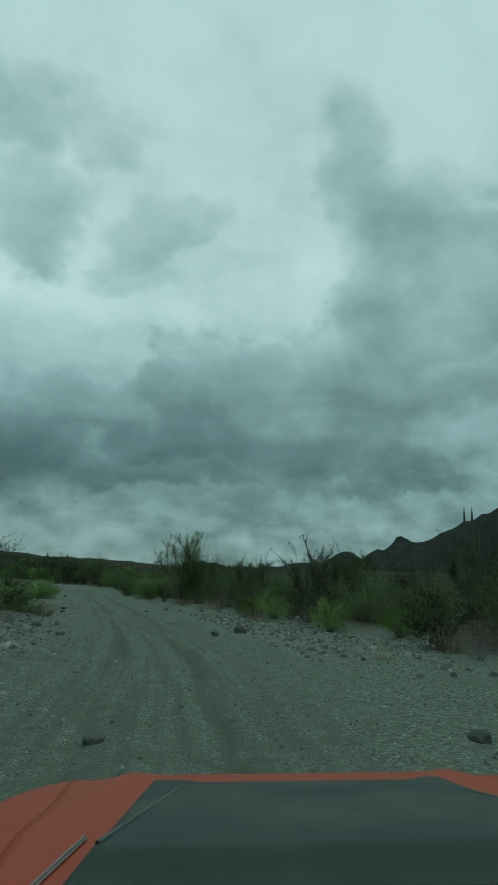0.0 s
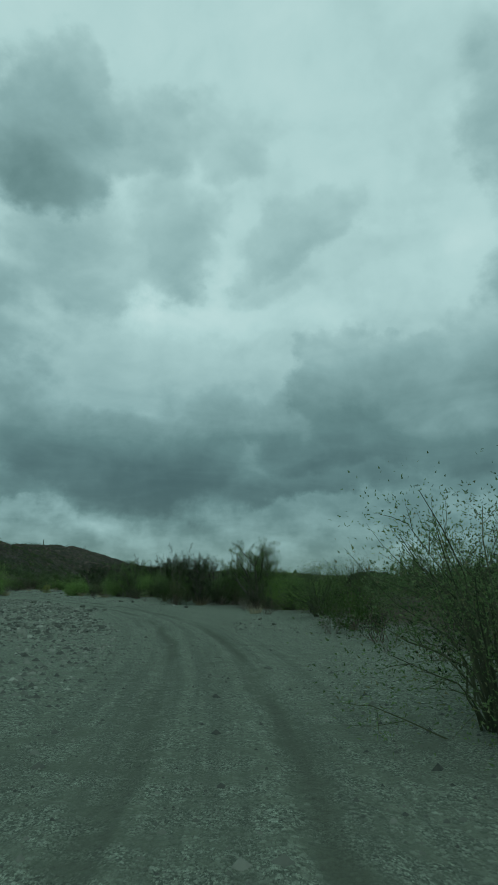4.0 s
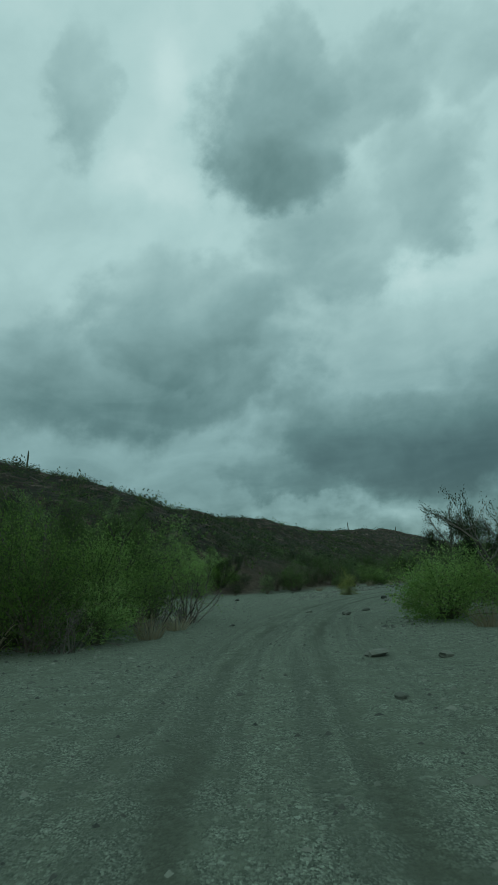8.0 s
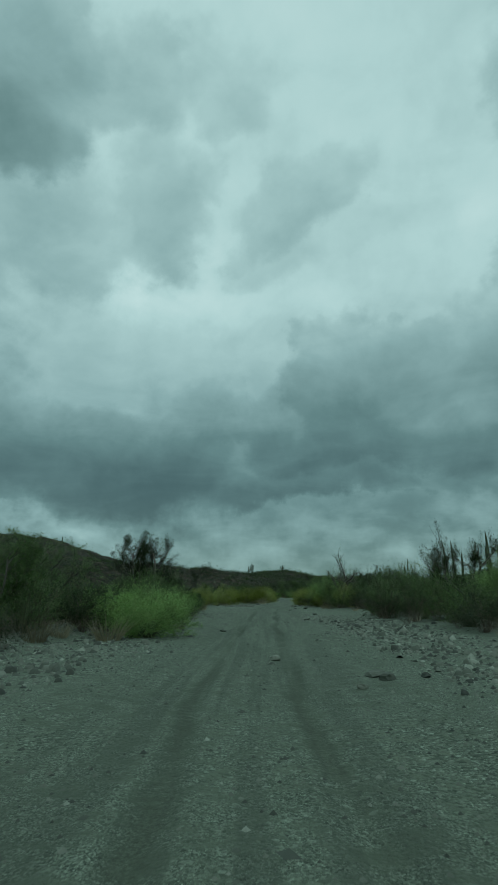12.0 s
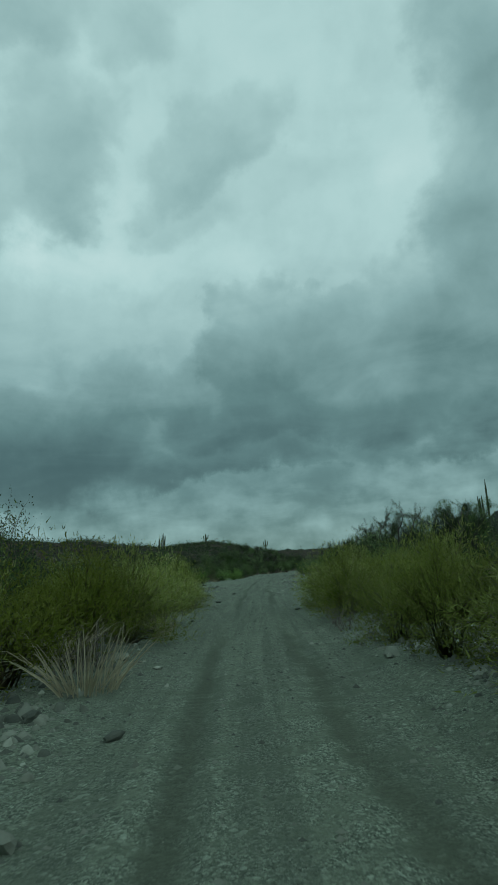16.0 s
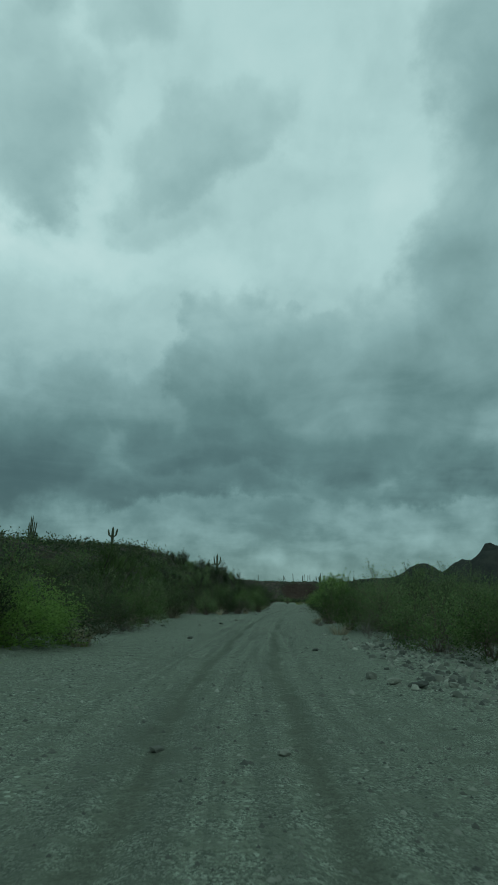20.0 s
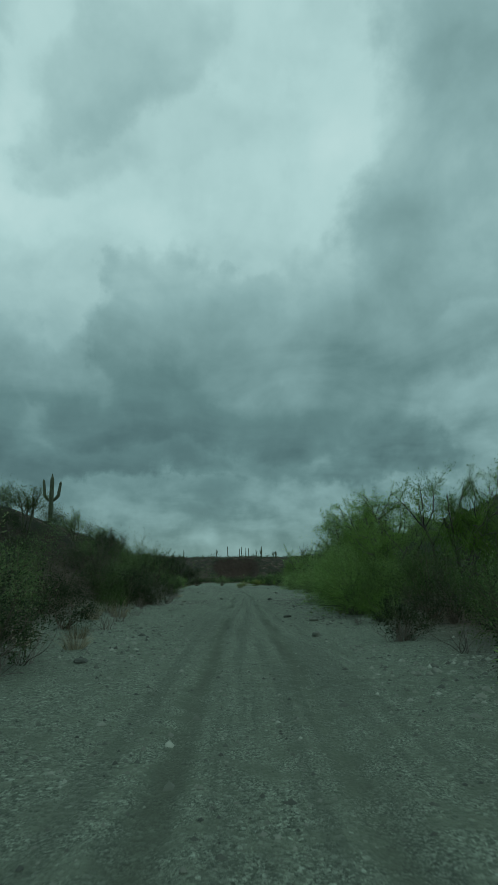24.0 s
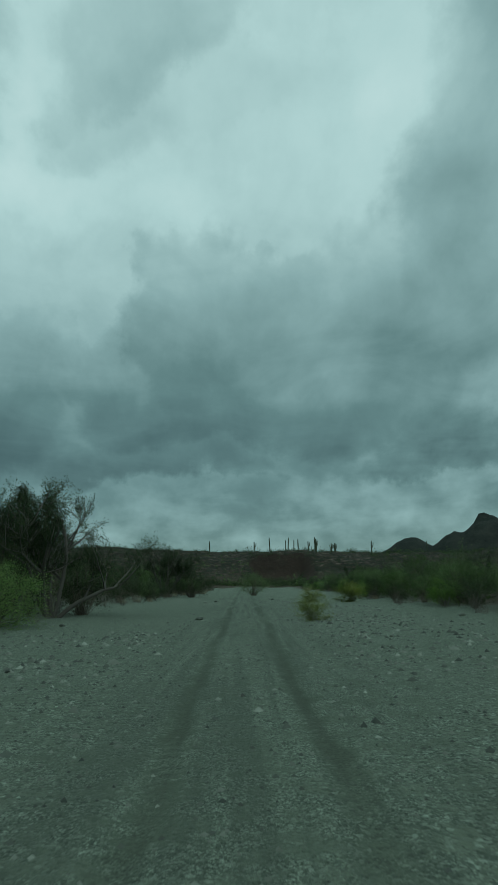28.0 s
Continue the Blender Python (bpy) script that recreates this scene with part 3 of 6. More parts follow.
def stone_material():
    n = Nodes("river_stone")
    pos = n.add("NewGeometry").outputs["Position"]
    isle = n.add("NewGeometry").outputs["Random Per Island"]
    info = n.add("ObjectInfo").outputs["Random"]
    pick = n.math("FRACT", n.math("ADD", isle, info))
    col = n.ramp(pick, (0.0, (0.035, 0.042, 0.034)), (0.4, (0.095, 0.108, 0.086)), (0.75, (0.180, 0.195, 0.156)), (0.93, (0.24, 0.26, 0.21)), (1.0, (0.36, 0.39, 0.32)))
    col = n.mix(n.smooth(n.noise(pos, 9.0, 5.0, 0.65), 0.35, 0.7, 0.0, 0.4), col, (0.109, 0.112, 0.085))
    bump = n.add("Bump", Strength=0.5, Distance=0.01, Height=n.noise(pos, 45.0, 5.0, 0.65))
    return n.surface(n.add("BsdfPrincipled", Base_Color=col, Roughness=0.88, Normal=bump.outputs[0]))


def cactus_material():
    n = Nodes("saguaro_skin")
    pos = n.add("TexCoord").outputs["Object"]
    high = n.add("SeparateXYZ", Vector=pos).outputs[2]
    col = n.ramp(n.noise(pos, 3.0, 5.0, 0.6), (0.3, (0.045, 0.06, 0.032)), (0.7, (0.085, 0.105, 0.06)))
    col = n.mix(n.smooth(n.math("ADD", high, n.math("MULTIPLY", n.noise(pos, 5.0), 1.2)), 0.4, 1.4, 0.7, 0.0), col, (0.12, 0.095, 0.07))
    return n.surface(n.add("BsdfPrincipled", Base_Color=col, Roughness=0.8))


M_GRAVEL = gravel_material()
M_STONE = stone_material()
M_CACTUS = cactus_material()
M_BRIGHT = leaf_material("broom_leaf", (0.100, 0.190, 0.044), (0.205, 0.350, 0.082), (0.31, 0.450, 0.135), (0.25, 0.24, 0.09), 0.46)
# Low dark end: shadow inside the bushes put into some leaf colours.
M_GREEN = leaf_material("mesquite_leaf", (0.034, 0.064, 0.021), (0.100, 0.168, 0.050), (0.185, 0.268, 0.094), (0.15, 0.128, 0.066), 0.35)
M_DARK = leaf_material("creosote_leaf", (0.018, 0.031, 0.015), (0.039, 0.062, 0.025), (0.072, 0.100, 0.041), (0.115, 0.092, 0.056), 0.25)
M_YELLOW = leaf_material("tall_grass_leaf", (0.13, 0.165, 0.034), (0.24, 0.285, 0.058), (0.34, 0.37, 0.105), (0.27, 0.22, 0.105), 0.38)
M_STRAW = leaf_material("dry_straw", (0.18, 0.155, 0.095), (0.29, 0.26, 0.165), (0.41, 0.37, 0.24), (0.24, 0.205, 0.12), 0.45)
M_BARK = bark_material("grey_bark", (0.05, 0.045, 0.038), (0.13, 0.115, 0.095))
M_DEAD = bark_material("dead_wood", (0.085, 0.075, 0.062), (0.22, 0.195, 0.165))
M_TWIG = bark_material("brown_twig", (0.070, 0.056, 0.042), (0.17, 0.135, 0.10))
M_GREENBARK = bark_material("green_bark", (0.04, 0.048, 0.024), (0.095, 0.105, 0.055))


# ---- mesh helpers ----
def mesh_from(name, verts, faces, material, smooth=False):
    me = bpy.data.meshes.new(name)
    me.from_pydata([tuple(v) for v in verts], [], faces)
    me.materials.append(material)
    if smooth:
        me.polygons.foreach_set("use_smooth", [True] * len(me.polygons))
    return me


def part(name, me, parent, label="", at=None):
    ob = new(name, me)
    ob.parent = parent
    if at is not None:
        ob.matrix_basis = at
    if label:
        ob["label"] = label
    return ob


class Shape:
    """Vertices and faces that grow piece by piece."""

    def __init__(self):
        self.v, self.f, self.tris, self.bulge, self.blade = [], [], [], [], []

    def tube(self, pts, radii, sides=4):
        pts = [np.asarray(p, float) for p in pts]
        start = len(self.v)
        for i, p in enumerate(pts):
            d = pts[min(i + 1, len(pts) - 1)] - pts[max(i - 1, 0)]
            d = d / (np.linalg.norm(d) + 1e-9)
            a = np.cross(d, (0.3, 0.9, 0.2) if abs(d[2]) > 0.8 else (0, 0, 1))
            a = a / (np.linalg.norm(a) + 1e-9)
            b = np.cross(d, a)
            for k in range(sides):
                t = 2 * math.pi * k / sides
                self.v.append(p + radii[i] * (math.cos(t) * a + math.sin(t) * b))
        for i in range(len(pts) - 1):
            for k in range(sides):
                q = start + i * sides
                self.f.append((q + k, q + (k + 1) % sides, q + sides + (k + 1) % sides, q + sides + k))

    def leaves(self, rng, pts, dirs, length, width, loose=0.6, bulge=None):
        """One small pointed leaf at each point, roughly along its direction. bulge: the way out of the leaf mass there."""
        n = len(pts)
        if not n:
            return
        pts, dirs = np.asarray(pts, float), np.asarray(dirs, float)
        d = dirs + rng.normal(0, loose, (n, 3))
        d /= np.linalg.norm(d, axis=1, keepdims=True) + 1e-9
        s = np.cross(d, rng.normal(0, 1, (n, 3)))
        s /= np.linalg.norm(s, axis=1, keepdims=True) + 1e-9
        ln = length * rng.uniform(0.6, 1.35, (n, 1))
        wd = width * rng.uniform(0.6, 1.3, (n, 1))
        self.tris.append(np.stack([pts - s * wd * 0.5, pts + s * wd * 0.5 + d * ln * 0.15, pts + d * ln], 1).reshape(-1, 3))
        out = pts - (0, 0, 0.4 * float(pts[:, 2].max())) if bulge is None else np.asarray(bulge, float)
        out = out / (np.linalg.norm(out, axis=1, keepdims=True) + 1e-9)
        self.bulge.append(np.repeat(out, 3, 0))

    def blades(self, rng, roots, dirs, length, width, droop):
        """Grass blades: three-part tapering strips that bend over."""
        for p, d in zip(roots, dirs):
            p, d = np.asarray(p, float), np.asarray(d, float)
            ln = length * rng.uniform(0.35, 1.15)
            s = np.cross(d, rng.normal(0, 1, 3))
            s = s / np.linalg.norm(s) * width
            side = np.array([d[0], d[1], 0]) + rng.normal(0, 0.15, 3) * (1, 1, 0)
            b = p + d * ln * 0.4
            c = p + d * ln * 0.75 + side * ln * droop * 0.4
            e = p + d * ln * 0.95 + side * ln * droop - np.array([0, 0, ln * droop * 0.45])
            k = len(self.v)
            self.blade.extend([(d[0], d[1], d[2] + 0.3)] * 7)
            self.v.extend((p - s, p + s, b + s * 0.8, b - s * 0.8, c + s * 0.5, c - s * 0.5, e))
            self.f.extend(((k, k + 1, k + 2, k + 3), (k + 3, k + 2, k + 4, k + 5), (k + 5, k + 4, k + 6)))

    def mesh(self, name, material, smooth=False):
        if self.tris:
            co = np.concatenate(self.tris)
            me = bpy.data.meshes.new(name)
            me.vertices.add(len(co))
            me.vertices.foreach_set("co", co.ravel())
            me.loops.add(len(co))
            me.loops.foreach_set("vertex_index", np.arange(len(co)))
            me.polygons.add(len(co) // 3)
            me.polygons.foreach_set("loop_start", np.arange(0, len(co), 3))
            me.attributes.new("bulge", "FLOAT_VECTOR", "POINT").data.foreach_set("vector", np.concatenate(self.bulge).ravel().astype(np.float32))
            me.update()
            me.materials.append(material)
            return me
        me = mesh_from(name, self.v, self.f, material, smooth)
        if self.blade:
            me.attributes.new("bulge", "FLOAT_VECTOR", "POINT").data.foreach_set("vector", np.asarray(self.blade, np.float32).ravel())
        return me


def bent(rng, start, way, length, segs, wander, lift=0.0):
    """A wandering line of points from start, and its last direction."""
    pts, d = [np.asarray(start, float)], np.asarray(way, float)
    d = d / np.linalg.norm(d)
    for _ in range(segs):
        d = d + rng.normal(0, wander, 3) + (0, 0, lift)
        d = d / np.linalg.norm(d)
        pts.append(pts[-1] + d * length / segs)
    return pts, d


def between(pts, f):
    f = f * (len(pts) - 1)
    i = min(int(f), len(pts) - 2)
    return pts[i] + (pts[i + 1] - pts[i]) * (f - i), pts[i + 1] - pts[i]


# ---- plants: each builder makes one master thing, standing at the origin, about h metres high ----
def tree(name, seed, h, spread, stems, leaf, bark, leaves, llen, lwid, label, category="tree", drop=0.0, lift=0.08, bare=0.0, thick=1.0, twigs=6, clumps=0):
    """A many-stemmed desert tree: trunks, limbs, twigs and a ragged crown of small leaves."""
    rng = np.random.default_rng(seed)
    trunks, limbs, crown = [], Shape(), Shape()
    tips, ways = [], []
    for s in range(stems):
        a = 2 * math.pi * (s + rng.uniform(-0.3, 0.3)) / stems
        lean = rng.uniform(0.25, 0.6) * spread
        pts, d = bent(rng, (0.08 * math.cos(a), 0.08 * math.sin(a), -0.15), (lean * math.cos(a), lean * math.sin(a), 1), h * rng.uniform(0.5, 0.68), 5, 0.16, 0.02)
        r = h * 0.017 * thick * rng.uniform(0.8, 1.2)
        trunks.append(Shape())
        trunks[-1].tube(pts, np.linspace(r, r * 0.5, 6), 6)
        for b in range(6):
            p, w = between(pts, rng.uniform(0.35, 1.0))
            t = rng.uniform(0, 2 * math.pi)
            way = np.array([math.cos(t) * spread * 1.2, math.sin(t) * spread * 1.2, rng.uniform(0.1, 1.1)]) + d * 0.5
            lp, ld = bent(rng, p, way, h * rng.uniform(0.22, 0.42), 4, 0.22, lift)
            limbs.tube(lp, np.linspace(r * 0.45, r * 0.16, 5), 3)
            for c in range(twigs):
                q, w2 = between(lp, rng.uniform(0.3, 1.0))
                way2 = ld + rng.normal(0, 0.7, 3) + (0, 0, 0.25 - drop)
                tp, td = bent(rng, q, way2, h * rng.uniform(0.10, 0.22), 2, 0.25, lift * 0.6 - drop * 0.25)
                limbs.tube(tp, np.linspace(r * 0.15, r * 0.04, 3), 3)
                if rng.random() < bare:
                    continue
                for f in np.linspace(0.15, 1.0, 5):
                    m, mw = between(tp, f)
                    tips.append(m)
                    ways.append(mw / (np.linalg.norm(mw) + 1e-9))
    idx = rng.integers(0, len(tips), leaves)
    base = np.asarray(tips)[idx] + rng.normal(0, h * 0.017, (leaves, 3))
    lump = base - (0, 0, 0.45 * h)
    lump = lump / (np.linalg.norm(lump, axis=1, keepdims=True) + 1e-9)
    crown.leaves(rng, base, np.asarray(ways)[idx] - np.array([0, 0, drop]), llen, lwid, 0.6, lump)
    thing = new(name)
    tagged(thing, label, category)
    for stem in trunks:
        part("trunk", stem.mesh("trunk", bark, True), thing)
    part("branchwork", limbs.mesh("branchwork", bark), thing)
    part("crown", crown.mesh("crown", leaf), thing)
    for c in range(clumps):
        ball = Shape()
        puff = np.clip(rng.normal(0, 1, (900, 3)), -1.6, 1.6) * h * rng.uniform(0.022, 0.042) * np.array((1.0, 1.0, 1.25))
        ball.leaves(rng, np.asarray(tips)[rng.integers(0, len(tips))] + puff - (0, 0, 0.03 * h), puff, 0.07, 0.024, 0.6, puff)
        part("mistletoe", ball.mesh("mistletoe", M_DARK), thing, "dark clump of mistletoe")
    return thing


def shrub(name, seed, h, w, stems, leaf, bark, leaves, llen, lwid, label, upright=1.0, low=0.15, loose=0.6, category="shrub"):
    """A bush of many stems from one foot that fork into leafy clumps under an uneven, rounded roof."""
    rng = np.random.default_rng(seed)
    wood, green = Shape(), Shape()
    p = rng.uniform(0, 6.28, 5)

    def spot(a, r, f):
        reach = 0.46 * w * (1 + 0.20 * math.sin(a + p[0]) + 0.15 * math.sin(3 * a + p[1]))
        roof = h * 0.93 * (1 - (0.46 / upright) * r ** 2.2) * (1 + 0.15 * math.sin(2 * a + p[2]) * r + 0.12 * math.sin(4 * a + 5 * r + p[3]))
        floor = h * low * (0.25 + 0.5 * r)
        return np.array([reach * r * math.cos(a), reach * r * math.sin(a), floor + (roof - floor) * f])

    centres, sizes, spots, ways = [], [], [], []
    for s in range(int(stems * 1.8)):
        a, r = rng.uniform(0, 2 * math.pi), rng.random() ** 0.5
        c = spot(a, r, rng.random() ** 0.72)
        centres.append(c)
        sizes.append(0.055 * (w + h) * rng.uniform(0.55, 1.35))
        if s >= stems:
            continue
        # the stem climbs first and leans out later
        foot = np.array([c[0] * 0.12, c[1] * 0.12, -0.06]) + rng.normal(0, 0.02 * w, 3) * (1, 1, 0)
        bow = np.array([c[0] * 0.42, c[1] * 0.42, c[2] * 0.62]) + rng.normal(0, 0.035 * h, 3)
        pts = [foot, (foot + bow) / 2 + rng.normal(0, 0.015 * h, 3), bow, (bow + c) / 2 + rng.normal(0, 0.02 * h, 3), c]
        wood.tube(pts, np.linspace(0.006 + 0.004 * h, 0.002 + 0.001 * h, 5), 3)
        for f in np.linspace(0.45, 1.0, 4):
            m, mw = between(pts, f)
            spots.append(m)
            ways.append(mw / (np.linalg.norm(mw) + 1e-9))
        out = c - np.array([0, 0, 0.35 * h])
        out = out / (np.linalg.norm(out) + 1e-9)
        for b in range(3):
            tp, td = bent(rng, between(pts, rng.uniform(0.6, 1.0))[0], out + rng.normal(0, 0.5, 3) + (0, 0, 0.35 * upright), h * rng.uniform(0.10, 0.26), 2, 0.18, 0.05)
            wood.tube(tp, (0.002 + 0.0010 * h, 0.0015 + 0.0008 * h, 0.0015), 3)
            for f in (0.2, 0.45, 0.7, 1.0):
                m, mw = between(tp, f)
                spots.append(m)
                ways.append(mw / (np.linalg.norm(mw) + 1e-9))
    many = int(leaves * 0.62)
    idx = rng.integers(0, len(centres), many)
    puff = np.clip(rng.normal(0, 1, (many, 3)), -1.7, 1.7)
    base = np.asarray(centres)[idx] + puff * np.asarray(sizes)[idx][:, None] * (1.0, 1.0, 0.8)
    base[:, 2] = np.maximum(base[:, 2], 0.03)
    out = base - (0, 0, 0.35 * h)
    out = out / (np.linalg.norm(out, axis=1, keepdims=True) + 1e-9)
    green.leaves(rng, base, puff * 0.5 + (0, 0, 0.4 * upright), llen, lwid, loose, out * 0.8 + puff * 0.45)
    idx = rng.integers(0, len(spots), leaves - many)
    base = np.asarray(spots)[idx] + rng.normal(0, 0.016 * h, (leaves - many, 3))
    base[:, 2] = np.maximum(base[:, 2], 0.02)
    green.leaves(rng, base, np.asarray(ways)[idx], llen, lwid, loose)
    thing = new(name)
    tagged(thing, label, category)
    part("wood", wood.mesh("wood", bark), thing)
    part("foliage", green.mesh("foliage", leaf), thing)
    return thing


def brush(name, seed, h, w, stems, label, leaf=None, leaves=0, wood_material=None):
    """A bare thicket: grey stems that fork and fork again."""
    rng = np.random.default_rng(seed)
    wood, green = Shape(), Shape()
    spots, ways = [], []
    for s in range(stems):
        a = rng.uniform(0, 2 * math.pi)
        out = rng.uniform(0.1, 1.1) * w / h * 0.7
        pts, d = bent(rng, (rng.normal(0, 0.1 * w), rng.normal(0, 0.1 * w), -0.05), (out * math.cos(a), out * math.sin(a), 1), h * rng.uniform(0.5, 0.95), 3, 0.25, 0.0)
        wood.tube(pts, np.linspace(0.011 * h, 0.004 * h, 4), 3)
        for b in range(4):
            p, wy = between(pts, rng.uniform(0.3, 1.0))
            tp, td = bent(rng, p, d + rng.normal(0, 0.8, 3), h * rng.uniform(0.15, 0.38), 2, 0.35, 0.02)
            wood.tube(tp, np.linspace(0.0050 * h, 0.0018 * h, 3), 3)
            for c in range(1):
                q, qw = between(tp, rng.uniform(0.4, 1.0))
                up, ud = bent(rng, q, td + rng.normal(0, 0.8, 3), h * rng.uniform(0.07, 0.16), 1, 0.3)
                wood.tube(up, (0.0022 * h, 0.001 * h), 3)
                spots += up
                ways += [ud, ud]
    thing = new(name)
    tagged(thing, label, "shrub")
    part("wood", wood.mesh("wood", wood_material or M_DEAD), thing)
    if leaves:
        idx = rng.integers(0, len(spots), leaves)
        green.leaves(rng, np.asarray(spots)[idx] + rng.normal(0, 0.04 * h, (leaves, 3)), np.asarray(ways)[idx], 0.06, 0.034)
        part("foliage", green.mesh("foliage", leaf or M_DARK), thing)
    return thing


def tussock(name, seed, h, w, count, material, label, droop=0.3):
    rng = np.random.default_rng(seed)
    sh = Shape()
    a = rng.uniform(0, 2 * math.pi, count)
    r = np.sqrt(rng.random(count)) * w * 0.28
    roots = np.stack([r * np.cos(a), r * np.sin(a), np.full(count, -0.03)], 1)
    lean = rng.uniform(0.05, 1.15, count) * w / h * 0.7
    dirs = np.stack([lean * np.cos(a), lean * np.sin(a), np.ones(count)], 1)
    dirs /= np.linalg.norm(dirs, axis=1, keepdims=True)
    sh.blades(rng, roots, dirs, h, 0.004 + 0.002 * h, droop)
    thing = new(name)
    tagged(thing, label, "grass")
    part("grass", sh.mesh("grass", material), thing)
    return thing


def column(h, r, ribs=12, rings=9, start=None, curve=None):
    """A ribbed cactus column with a rounded tip, as one closed mesh. curve: the centre line, else straight up."""
    line = curve or [np.array([0, 0, h * i / rings]) for i in range(rings + 1)]
    verts, faces = [], []
    m = len(line)
    for i, p in enumerate(line):
        d = line[min(i + 1, m - 1)] - line[max(i - 1, 0)]
        d = d / np.linalg.norm(d)
        a = np.cross(d, (0, 1, 0.01))
        a = a / np.linalg.norm(a)
        b = np.cross(d, a)
        f = i / (m - 1)
        rad = r * (0.86 + 0.2 * math.sin(math.pi * min(1, f * 1.1))) * (1.0 if f < 0.9 else math.sqrt(max(0.02, 1 - ((f - 0.9) / 0.1) ** 2)))
        for k in range(ribs * 2):
            t = math.pi * k / ribs
            q = rad * (1.0 if k % 2 else 0.86)
            verts.append(p + q * (math.cos(t) * a + math.sin(t) * b))
    c = ribs * 2
    for i in range(m - 1):
        for k in range(c):
            faces.append((i * c + k, i * c + (k + 1) % c, (i + 1) * c + (k + 1) % c, (i + 1) * c + k))
    faces.append(tuple(range((m - 1) * c, m * c)))
    return mesh_from("column", verts, faces, M_CACTUS, False)


def saguaro(seed, h, arms, label, r=None):
    rng = np.random.default_rng(seed)
    thing = new("saguaro")
    tagged(thing, label, "cactus", "saguaros on the hills")
    r = r or 0.20 + 0.012 * h
    part("trunk", column(h + 0.3, r), thing, at=pose(0, 0, -0.3))
    for k in range(arms):
        a = rng.uniform(0, 360) if arms > 2 else (90 + 180 * k + rng.uniform(-25, 25))
        z0, up, out = h * rng.uniform(0.45, 0.62), h * rng.uniform(0.18, 0.34), r * rng.uniform(2.4, 3.4)
        line = [np.array([out * math.sin(t), 0, z0 - out * 0.35 * math.cos(2 * t) + (0 if t < 1.2 else 0)]) for t in np.linspace(0.15, math.pi / 2, 6)]
        line += [np.array([out * (1 + 0.05 * i), 0, line[5][2] + up * (i + 1) / 6]) for i in range(6)]
        part("arm", column(1, r * 0.68, 9, 9, curve=line), thing, at=pose(0, 0, 0, 0, 0, a))
    return thing


def organ_pipe(seed, h, count, label):
    """A clump of upright columns from one foot."""
    rng = np.random.default_rng(seed)
    thing = new("column_cactus")
    tagged(thing, label, "cactus")
    for k in range(count):
        a, lean = rng.uniform(0, 2 * math.pi), rng.uniform(0.02, 0.10)
        hh = h * rng.uniform(0.72, 1.0) if k else h
        bx, by = 0.35 * math.cos(a) * (k > 0), 0.35 * math.sin(a) * (k > 0)
        line = [np.array([bx + math.cos(a) * (lean * hh * f + 0.25 * min(1, f * 4)) * (k > 0), by + math.sin(a) * (lean * hh * f + 0.25 * min(1, f * 4)) * (k > 0), hh * f - 0.2]) for f in np.linspace(0, 1, 10)]
        part("stem", column(1, 0.105, 8, 9, curve=line), thing)
    return thing


STOCK, USED = {}, {}


def stock(kind, maker):
    """Keeps a master with its true height, so that plants stand as high as they are asked to."""
    tall = 0.0
    for ob in maker[0].children:
        co = np.empty(len(ob.data.vertices) * 3)
        ob.data.vertices.foreach_get("co", co)
        tall = max(tall, float(np.percentile(co[2::3], 99.0)))
    maker = (maker[0], tall, maker[2])
    STOCK.setdefault(kind, []).append(maker)


def plant(kind, x, y, h, w=None, turn=None, pick=None, sink=0.0):
    """Stands a plant of that kind on the ground, h metres high and about w wide."""
    forms = STOCK[kind]
    i = (random.randrange(len(forms)) if pick is None else pick) % len(forms)
    master, mh, mw = forms[i]
    z = float(ground_z(np.array([x]), np.array([y]))[0][0]) - sink
    sz = h / mh
    sx = sz if w is None else w / mw
    m = pose(x, y, z, random.uniform(-3, 3), random.uniform(-3, 3), random.uniform(0, 360) if turn is None else turn)
    m = m @ Matrix.Diagonal((sx, sx, sz, 1))
    if (kind, i) not in USED:
        USED[(kind, i)] = master
        master.matrix_basis = m
        return master
    scale = master.scale.copy()
    master.scale = (1, 1, 1)
    ob = copy_thing(master, m)
    master.scale = scale
    return ob


for k in range(3):
    stock("broom", (shrub("broom_bush", 10 + k, 1.6, 1.7, 34, M_BRIGHT, M_GREENBARK, 5200, 0.080, 0.022, "bright green feathery broom bush growing from the gravel", 1.1), 1.6, 1.7))
for k in range(3):
    stock("green", (shrub("green_bush", 20 + k, 1.8, 2.2, 30, M_GREEN, M_TWIG, 4200, 0.070, 0.036, "dense green leafy bush on the wash bank"), 1.8, 2.2))
for k in range(3):
    stock("dark", (shrub("creosote_bush", 30 + k, 1.8, 2.3, 30, M_DARK, M_TWIG, 4000, 0.064, 0.034, "dark olive creosote bush with thin brown stems on the bank"), 1.8, 2.3))
for k in range(2):
    stock("wand", (shrub("wand_bush", 40 + k, 2.6, 2.4, 40, M_GREEN, M_GREENBARK, 4200, 0.070, 0.028, "tall bush of thin upright wands with small green leaves", 1.25, 0.1, 0.5), 2.6, 2.4))
for k in range(3):
    stock("yellow", (shrub("burrobrush", 50 + k, 1.4, 1.9, 44, M_YELLOW, M_STRAW, 6500, 0.085, 0.014, "yellow-green wispy burrobrush beside the track", 1.15, 0.02, 0.5), 1.4, 1.9))
for k in range(3):
    stock("brush", (brush("dead_bush", 60 + k, 1.2, 1.7, 13, "grey-brown leafless bush tangled at the foot of the bank"), 1.2, 1.7))
